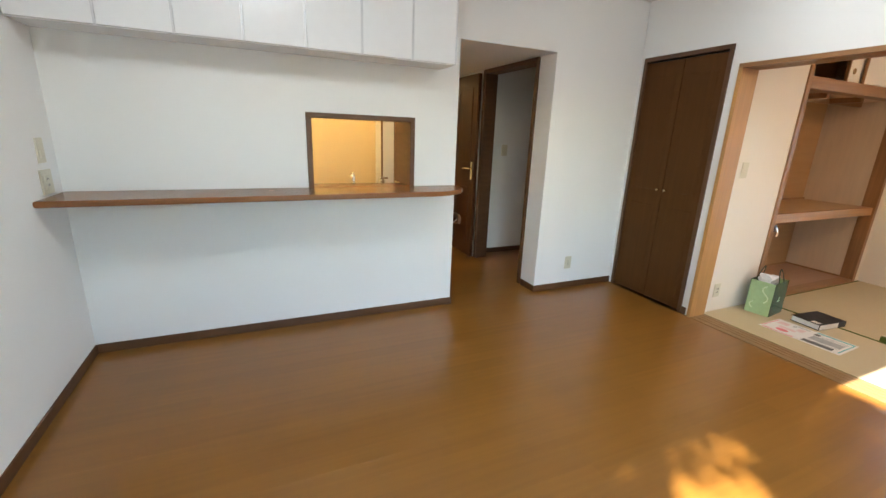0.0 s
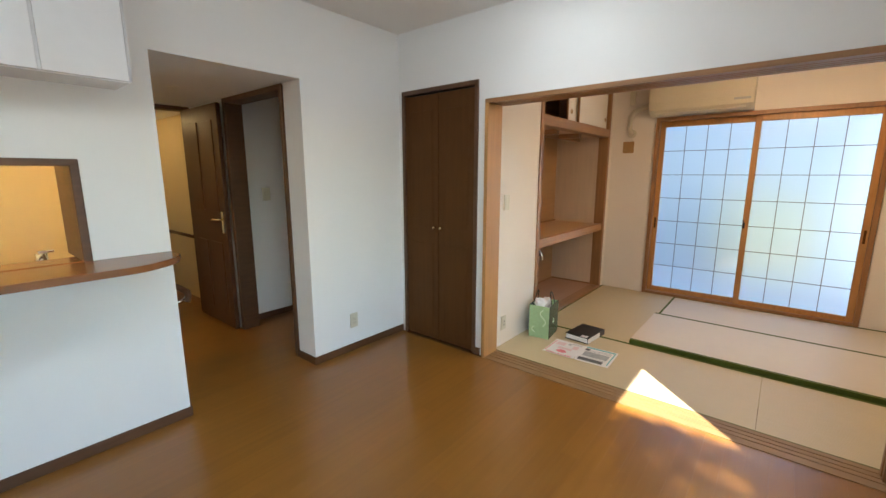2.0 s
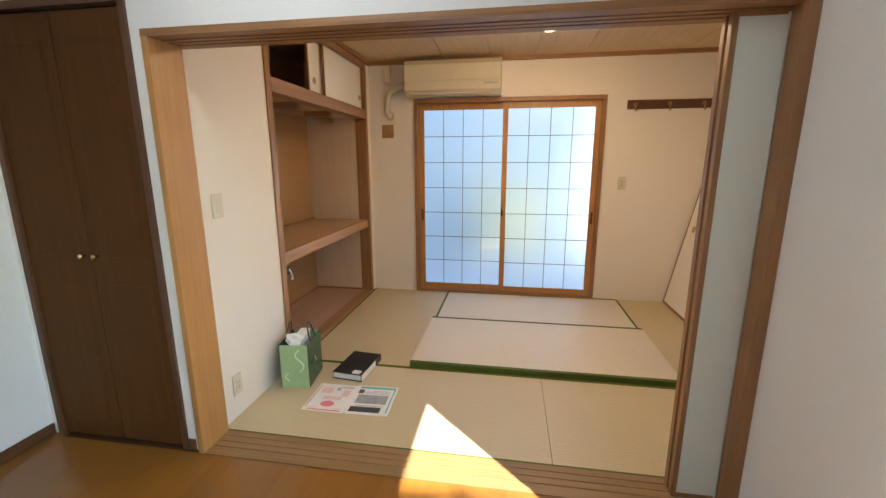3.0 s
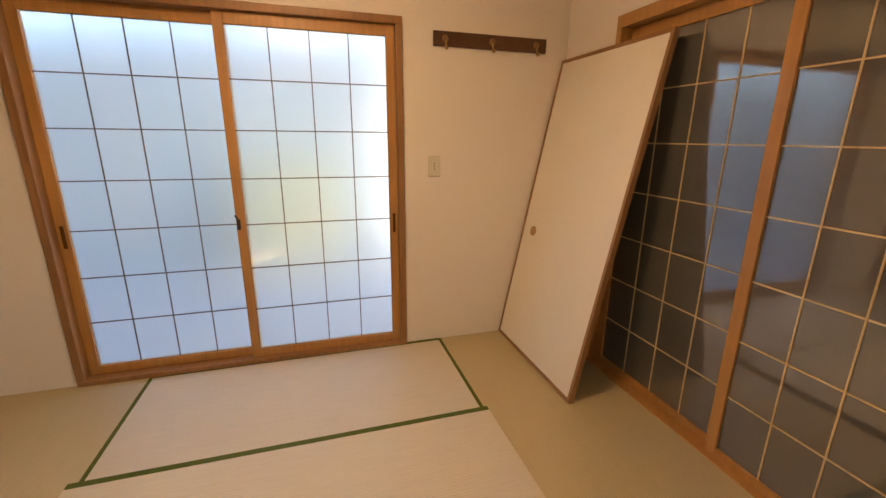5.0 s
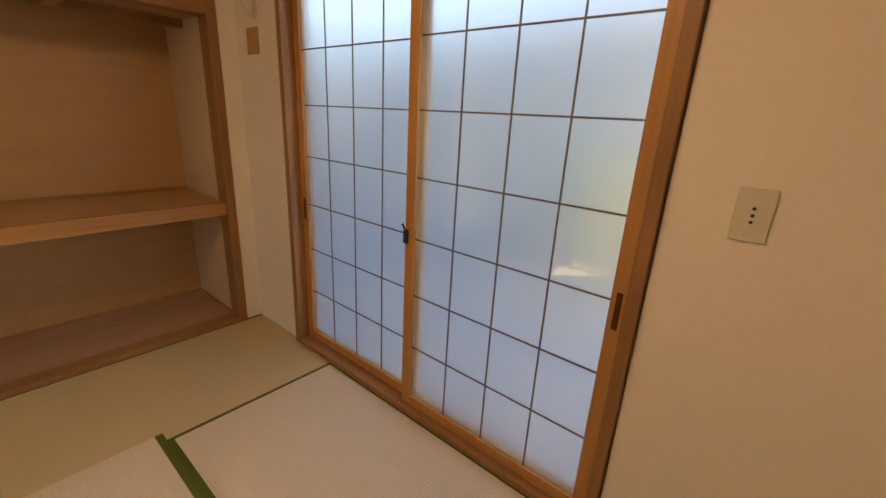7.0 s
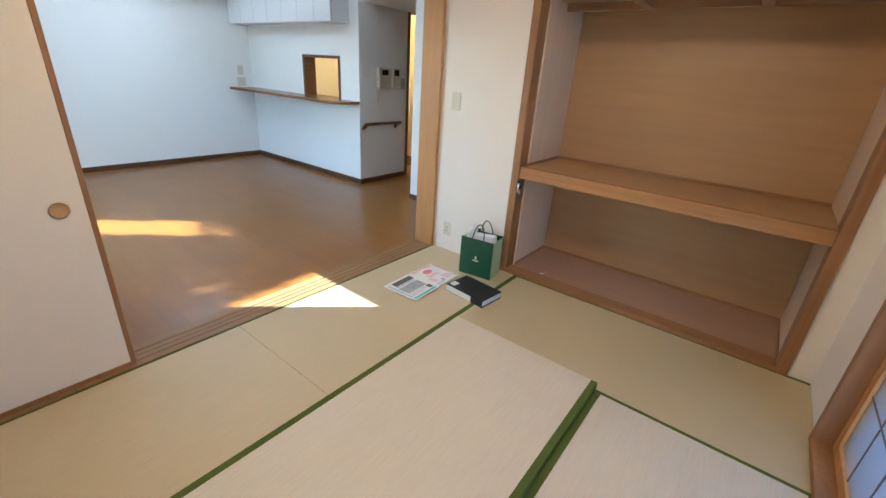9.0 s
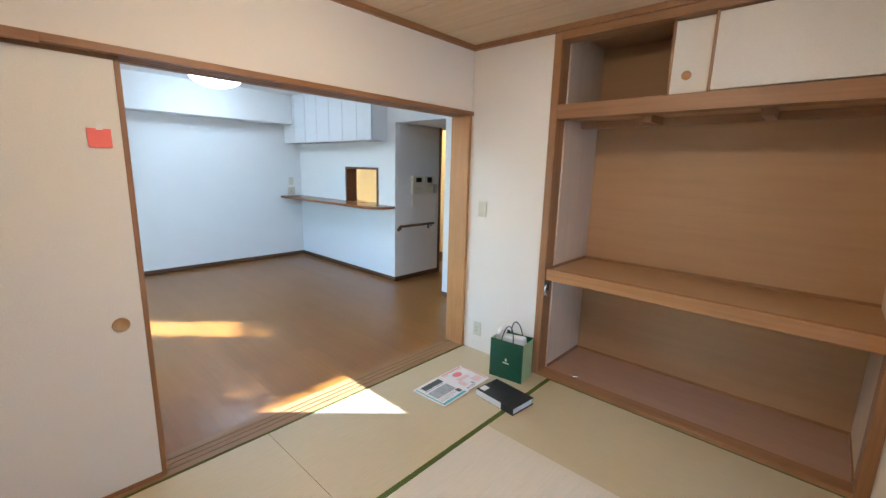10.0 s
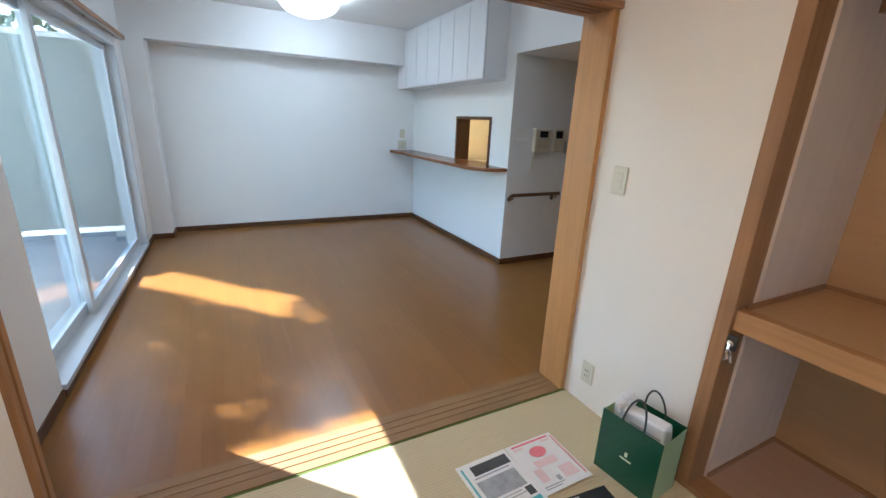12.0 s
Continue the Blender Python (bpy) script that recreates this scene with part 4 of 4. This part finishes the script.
for xx in (-0.29, 0.0, 0.29):
    bm = bmesh.new()
    lathe(bm, [(0.0, 0.0), (0.02, 0.0), (0.018, 0.005), (0.008, 0.008), (0.0, 0.009)], 18, pose(xx, -0.02, 0.0, 90, 0, 0))
    part("rosette", bm, BROWN_V, hb, smooth=True)
    part("hook", tube(bmesh.new(), [(xx, -0.028, 0.0), (xx, -0.032, -0.04), (xx, -0.04, -0.06), (xx, -0.055, -0.06), (xx, -0.06, -0.045)], 0.006), BRASS, hb, smooth=True)


# ---- tatami mats ----
def tatami(x0, x1, y0, y1, along, z, label, sill=0.03, group="tatami mats", rush=RUSH_Y):
    ob = thing("tatami_mat", ((x0 + x1) / 2, (y0 + y1) / 2, z - 0.055), label, "tatami mat", group)
    w, d, g = (x1 - x0) / 2, (y1 - y0) / 2, 0.0012
    part("straw_core", one(-w + g, w - g, -d + g, d - g, 0, 0.0535), STRAW, ob)
    b = 0.03
    if along == "Y":
        part("rush_cover", one(-w + sill, w - b, -d + g, d - g, 0.0536, 0.0556), rush, ob)
        for a, c in ((-w + g - 0.001, -w + sill), (w - b, w - g + 0.001)):
            part("border", one(a, c, -d + g, d - g, 0.002, 0.0564, 0.0006), HERI, ob, "green cloth border")
    else:
        b = 0.02
        part("rush_cover", one(-w + g, w - g, -d + b, d - b, 0.0536, 0.0556), RUSH_X, ob)
        for a, c in ((-d + g - 0.001, -d + b), (d - b, d - g + 0.001)):
            part("border", one(-w + g, w - g, a, c, 0.002, 0.0564, 0.0006), HERI, ob, "green cloth border")
    return ob


MX1, MX2 = 4.575, 5.44
MY1, MY2 = -0.29, 1.405
tatami(TX0 + 0.005, MX1, TY0, 0.557, "Y", 0.0, "yellowed tatami mat beside the wooden sill", 0.012)
tatami(TX0 + 0.005, MX1, 0.557, TY1, "Y", 0.0, "yellowed tatami mat beside the wooden sill", 0.012)
tatami(MX1, TX1, MY2, TY1, "X", 0.0, "yellowed tatami mat along the closet")
tatami(MX1, TX1, TY0, MY1, "X", 0.0, "yellowed tatami mat along the dark glazed doors")
tatami(MX2, TX1, MY1, MY2, "Y", 0.002, "tatami mat with green borders by the window, window sheen in its pale colour", rush=RUSH_SHEEN)
raised = tatami(MX1, MX2, MY1 - 0.02, MY2 + 0.03, "Y", 0.034, "tatami mat standing slightly proud of its neighbours, window sheen in its pale colour", rush=RUSH_SHEEN)

# ---- things lying on the tatami ----
bag = thing("paper_bag", (4.325, 2.085, 0.0), "glossy dark green paper bag with pale green sides and papers inside", "paper bag", rz=8)
bw, bd, bh = 0.125, 0.088, 0.285
part("front", one(-bw, bw, -bd, -bd + 0.002, 0, bh), BAG_GREEN, bag)
part("back", one(-bw, bw, bd - 0.002, bd, 0, bh), BAG_GREEN, bag)
for s in (-1, 1):               # folded gussets
    bm = bmesh.new()
    o = [(bw * s, -bd + 0.002), (bw * s - 0.001 * s, bd - 0.002), (bw * s - 0.003 * s, bd - 0.002), (bw * s - 0.002 * s, -bd + 0.002)]
    slab(bm, o if s > 0 else o[::-1], 0, bh - 0.004)
    part("gusset", bm, BAG_PALE, bag, "pale green side of the bag")
part("bottom", one(-bw + 0.004, bw - 0.004, -bd + 0.003, bd - 0.003, 0.001, 0.004), BAG_PALE, bag)
bm = bmesh.new()                # swirl printed on the pale side
tube(bm, [(-bw - 0.001, -0.035 + 0.03 * math.sin(k * 0.33) * (1 - 0.02 * k), 0.25 - 0.0075 * k) for k in range(20)], 0.005, 6)
tube(bm, [(-bw - 0.001, 0.04 + 0.02 * math.sin(k * 0.3), 0.10 - 0.005 * k) for k in range(12)], 0.004, 6)
part("swirl_print", bm, BAG_MARK, bag, "cream swirl print")
bm = box(bmesh.new(), -0.006, 0.006, -bd - 0.0008, -bd, 0.135, 0.155)
box(bm, -0.024, 0.024, -bd - 0.0008, -bd, 0.118, 0.126)
part("front_mark", bm, BAG_MARK, bag, "small pale mark")
for s in (-1, 1):
    bm = bmesh.new()
    tube(bm, [(0.045 * math.cos(a), s * (bd - 0.004) * (1 - 0.35 * math.sin(a)), bh - 0.03 + 0.13 * math.sin(a)) for a in [i * math.pi / 14 for i in range(15)]], 0.004, 8)
    part("handle", bm, CORD, bag, "dark cord handle", True)
part("dark_card", one(-0.075, -0.03, 0.02, 0.026, 0.01, 0.325), BAG_GREEN, bag, "dark green card sticking out")
bm = one(-0.095, 0.118, -0.035, 0.03, 0.02, 0.30, 0.01)
bmesh.ops.rotate(bm, verts=bm.verts, cent=(0.0, 0.0, 0.02), matrix=Matrix.Rotation(radians(-4), 3, "Y"))
bmesh.ops.subdivide_edges(bm, edges=bm.edges, cuts=4, use_grid_fill=True)
for v in bm.verts:
    v.co += Vector((noise.noise(v.co * 31), noise.noise(v.co * 27 + Vector((3, 1, 2))), 0.5 * noise.noise(v.co * 33))) * 0.006
part("wrapped_packet", bm, SHEET, bag, "crumpled white wrapped packet")
bm = one(-0.035, 0.09, -0.0395, -0.038, 0.235, 0.26)
part("packet_print", bm, GREY_PRINT, bag)
bm = bmesh.new()
bmesh.ops.create_icosphere(bm, subdivisions=3, radius=0.04, matrix=pose(-0.085, 0.0, 0.30) @ Matrix.Diagonal((0.7, 1.4, 1.1, 1)))
for v in bm.verts:
    v.co += Vector((noise.noise(v.co * 40), noise.noise(v.co * 44 + Vector((5, 1, 2))), noise.noise(v.co * 38 + Vector((1, 7, 2))))) * 0.018
part("plastic_wrap", bm, SHEET, bag, "crumpled pale plastic wrap")

bn = thing("ring_binder", (4.488, 1.775, 0.002), "thick black ring binder with a white spine label, lying flat", "binder", rz=-6)
part("lower_cover", one(-0.155, 0.155, -0.10, 0.10, 0, 0.003), BINDER, bn)
part("upper_cover", one(-0.155, 0.155, -0.10, 0.10, 0.043, 0.046, 0.001), BINDER, bn)
part("spine", one(-0.155, 0.155, -0.104, -0.1, 0, 0.046, 0.001), BINDER, bn)
part("spine_label", one(-0.153, 0.06, -0.1055, -0.1045, 0.003, 0.043), SHEET, bn, "white spine label")
part("pages", one(-0.148, 0.148, -0.094, 0.092, 0.004, 0.038), SHEET, bn, "white pages")
part("cover_label", one(-0.145, -0.10, -0.085, -0.03, 0.046, 0.0465), SHEET, bn, "small white label")


def page(name, at, rz, w, h, label, bars):
    """A printed sheet lying flat: paper with printed blocks."""
    ob = thing(name, at, label, "paper", "papers on the tatami", rz=rz)
    bm = bmesh.new()
    n = 6
    vs = [[bm.verts.new((w * (i / n - 0.5), h * (j / n - 0.5), 0.002 + 0.006 * (i / n) ** 3)) for j in range(n + 1)] for i in range(n + 1)]
    for i in range(n):
        for j in range(n):
            bm.faces.new((vs[i][j], vs[i + 1][j], vs[i + 1][j + 1], vs[i][j + 1]))
    top = bmesh.ops.extrude_face_region(bm, geom=bm.faces[:])
    for v in [g for g in top["geom"] if isinstance(g, bmesh.types.BMVert)]:
        v.co.z += 0.0008
    part("sheet", bm, SHEET, ob)
    for nm, m, x0, x1, y0, y1 in bars:
        lift = 0.0032 + 0.006 * max(0, max(x0, x1) / w + 0.5) ** 3
        part(nm, one(x0, x1, y0, y1, lift - 0.0008, lift + 0.0002), m, ob)
    return ob


pk = page("leaflet", (4.125, 1.80, 0.0), 0, 0.275, 0.25, "white leaflet with a pink circle and pink edge", [
    ("pink_edge", PINK, -0.115, 0.115, 0.108, 0.114),
    ("text_bar", PALE_PINK, 0.02, 0.085, -0.09, -0.05), ("text_bar", PALE_PINK, 0.04, 0.10, 0.02, 0.09),
    ("text_bar", PALE_PINK, -0.02, 0.015, -0.06, 0.05), ("headline", PINK, -0.128, -0.118, -0.10, 0.10), ("text_line", GREY_PRINT, 0.105, 0.110, -0.10, 0.0), ("text_line", GREY_PRINT, 0.116, 0.121, -0.10, -0.02), ("text_line", PALE_PINK, -0.11, -0.10, 0.05, 0.10), ("text_line", PALE_PINK, -0.11, -0.10, -0.10, -0.05), ("picture", GREY_PRINT, 0.075, 0.10, -0.02, 0.0)])
bm = bmesh.new()
lathe(bm, [(0.0, 0.0), (0.034, 0.0), (0.034, 0.001), (0.0, 0.001)], 24, pose(-0.062, 0.0, 0.0032) @ Matrix.Diagonal((0.85, 1.2, 1, 1)))
part("circle_print", bm, PINK, pk, "pink printed circle")
page("leaflet", (4.135, 1.55, 0.001), 2, 0.285, 0.25, "white leaflet with grey photographs and a teal edge", [
    ("teal_edge", TEAL_PRINT, -0.12, 0.115, -0.112, -0.104), ("dark_heading", DARK_PRINT, -0.12, -0.07, -0.07, 0.11),
    ("photo", GREY_PRINT, -0.04, 0.05, -0.085, 0.10), ("text_bar", GREY_PRINT, -0.062, -0.055, -0.08, 0.09), ("text_line", GREY_PRINT, 0.062, 0.066, -0.09, 0.06), ("text_line", GREY_PRINT, 0.076, 0.080, -0.09, 0.09), ("text_line", GREY_PRINT, 0.090, 0.094, -0.09, 0.02), ("teal_bar", TEAL_PRINT, 0.112, 0.132, -0.112, 0.11), ("small_photo", DARK_PRINT, 0.06, 0.10, 0.075, 0.108)])

note = thing("memo_note", (3.7265, -0.001, 1.541), "coral memo note taped on the sliding door", "note", rz=90)
part("paper", one(-0.037, 0.037, -0.0035, -0.0015, -0.037, 0.035), NOTE, note)
part("tape", one(-0.008, 0.012, -0.0042, -0.0032, 0.03, 0.05), PLASTIC_WHITE, note)

# ---- outside ----
bm = bmesh.new()
bmesh.ops.create_grid(bm, x_segments=2, y_segments=2, size=400, matrix=pose(0, 0, -0.35))
built("ground", bm, GROUND, "bare garden ground", "ground")
built("terrace", one(-1.5, 3.5, -1.6, -0.3, -0.34, -0.12), TERRACE_SHADED, "concrete terrace outside the garden window, its grey darkened for shade", "terrace")
# unseen pale slab added to bounce light into the lower frosted panes
built("bounce_slab", one(6.5, 10.0, -4.0, 6.0, -0.34, -0.28), PALE_BOUNCE, "pale slab added outside to brighten the lower frosted window", "path")
fence = thing("garden_fence", (1.0, -3.4, -0.35), "pale blue garden screen fence", "fence")
for i in range(24):
    part("slat", one(-4 + i * 0.34, -4 + i * 0.34 + 0.32, -0.015, 0.015, 0.05, 1.1), FENCE_BLUE, fence)
part("rail", one(-4.05, 4.2, 0.016, 0.05, 0.8, 0.86), CONCRETE, fence)
# made-up house; its height and tone set the glow through the frosted window
house = thing("backdrop_house", (11.6, 1.0, -0.35), "low house added as a bluish-grey backdrop to the frosted window", "building")
part("wall", one(-1.5, 4, -16, 16, 0, 2.9), HOUSE_SHADE_WALL, house)
bm = bmesh.new()
for yy in (-16.4, 16.4):
    for p in ((-1.7, yy, 2.85), (4.2, yy, 2.85), (1.25, yy, 3.7)):
        bm.verts.new(p)
bm.verts.ensure_lookup_table()
v = bm.verts
for q in ((0, 1, 2), (3, 5, 4), (0, 2, 5, 3), (1, 4, 5, 2), (0, 3, 4, 1)):
    bm.faces.new([v[i] for i in q])
part("roof", bm, PLASTIC_GREY, house)
for yy in (-9, 7.2):
    for zz in (0.9,):
        wd = part("window", one(-1.53, -1.5, yy, yy + 1.6, zz, zz + 1.2), SASH_WHITE, house)
        part("pane", one(-1.54, -1.53, yy + 0.06, yy + 1.54, zz + 0.06, zz + 1.14), DARK_GLASS, wd)

# made-up cabinet that gives the yellow glow in the frosted panes
box_ob = thing("yellow_glow_block", (9.5, 0.75, -0.28), "cream block added outside the frosted window for its yellow glow", "storage cabinet")
part("body", one(-0.12, 0.3, -0.62, 0.62, 0, 1.3, 0.02), SUNLIT_CREAM, box_ob)
part("lid", one(-0.14, 0.32, -0.64, 0.64, 1.3, 1.34, 0.01), SUNLIT_CREAM, box_ob)

screen = thing("veranda_partition", (-1.25, -1.0, -0.12), "grey-green veranda partition board in a metal frame", "partition")
part("board", one(-0.008, 0.008, -0.70, 0.70, 0.06, 2.2), SCREEN_BOARD, screen)
part("post", one(-0.02, 0.02, -0.74, -0.70, 0, 2.26, 0.003), ALU, screen)
part("post", one(-0.02, 0.02, 0.70, 0.74, 0, 2.26, 0.003), ALU, screen)
part("rail", one(-0.019, 0.019, -0.70, 0.70, 2.2, 2.26, 0.003), ALU, screen)
hedge = thing("hedge", (-5.5, -3.2, -0.35), "tall dark green garden hedge", "hedge")
bm = bmesh.new()
for k in range(5):
    tube(bm, [(0.3 * math.sin(k * 2.1), -2.4 + 1.2 * k, 0), (0.2 * math.cos(k), -2.4 + 1.2 * k, 1.4), (0.3 * math.cos(k), -2.3 + 1.2 * k, 2.6)], 0.05, 7)
part("stems", bm, BARK, hedge)
rnd = random.Random(11)
verts, faces = [], []
for q in range(5200):
    c = Vector((rnd.gauss(0, 0.35), rnd.uniform(-3.2, 3.2), rnd.uniform(0.1, 3.2 + 0.4 * math.sin(q))))
    a = Vector((rnd.gauss(0, 1), rnd.gauss(0, 1), rnd.gauss(0, 1))).normalized()
    b = a.orthogonal().normalized()
    z = rnd.uniform(0.05, 0.1)
    i = len(verts)
    verts += [c - a * z * 1.5, c + b * z * 0.8, c + a * z * 1.5, c - b * z * 0.8]
    faces.append((i, i + 1, i + 2, i + 3))
me = bpy.data.meshes.new("leaves")
me.from_pydata([tuple(p) for p in verts], [], faces)
me.materials.append(LEAF)
leaves = new("leaves", me)
leaves.parent = hedge
tagged(leaves, kind="stuff")

# unseen tree added to the south-west to block sun: trunk, limbs and a crown of small leaves
tree = thing("sun_blocking_tree", (-3.6, -4.6, -0.35), "added tree with dense small leaves, crown cut to shape the sun patches", "tree")
bm = bmesh.new()
tube(bm, [(0, 0, 0), (0.05, 0.02, 2.0), (0.1, 0.1, 4.2), (0.1, 0.15, 6.0)], 0.14, 10)
for dx, dz in ((-1.4, 6.2), (1.5, 6.0), (0.9, 7.4), (-0.5, 7.6)):
    tube(bm, [(0.1, 0.08, 3.6), (dx * 0.5, 0.12, 4.8), (dx, 0.2, dz)], 0.05, 8)
part("trunk", bm, BARK, tree, smooth=True)
rnd = random.Random(7)
verts, faces = [], []
while len(faces) < 26000:
    u, w, z = rnd.uniform(-1.2, 3.7), rnd.uniform(-1.6, 1.75), rnd.uniform(5.2, 7.6)
    # crown edge and slot are cut to shape the sun patches indoors
    if u > 3.50 + rnd.gauss(0, 0.012):
        continue
    if 0.86 < u - w + rnd.gauss(0, 0.02) < 1.36 and -0.4 < w < 1.5 and rnd.random() < 1.0 - 1.3 * max(0.0, w - 0.95):
        continue
    c = Vector((u - 0.79 * z + 3.6, w - 0.79 * z + 4.6, z + 0.35))
    a = Vector((rnd.gauss(0, 1), rnd.gauss(0, 1), rnd.gauss(0, 1))).normalized()
    b = a.orthogonal().normalized()
    s = rnd.uniform(0.024, 0.045)
    i = len(verts)
    verts += [c - a * s * 1.6, c + b * s * 0.8, c + a * s * 1.6, c - b * s * 0.8]
    faces.append((i, i + 1, i + 2, i + 3))
me = bpy.data.meshes.new("crown")
me.from_pydata([tuple(p) for p in verts], [], faces)
me.materials.append(LEAF)
crown = new("crown", me)
crown.parent = tree
tagged(crown, kind="stuff")

# ---- floorboards: narrow strips along the room, joints staggered ----
STRIP = 0.0909
BOARD = {}


def board(length, x, y):
    key = round(length, 2)
    if key not in BOARD:
        BOARD[key] = mesh_of("floorboard", one(0.0, key, 0.0001, STRIP - 0.0001, -0.016, 0.0), FLOOR_WOOD)
    ob = new("floorboard", BOARD[key])
    ob.parent = floor
    ob.location = (x, y, 0)


rnd = random.Random(3)
y = Y0 - 0.03
while y < 6.5:
    lo, hi = (X0, 3.58) if y + STRIP <= Y1 + 0.01 else ((X0, 4.0) if y < 4.34 else (CX0 - 0.1, CX1 + 0.12))
    long = 1.21 if y + STRIP <= Y1 + 0.01 else 2.5
    x = lo - round(rnd.uniform(0.1, long - 0.15), 2)
    while x < hi:
        a, b = max(x, lo), min(x + long, hi)
        if b - a > 0.02:
            board(b - a, a, y)
        x += long
    y += STRIP
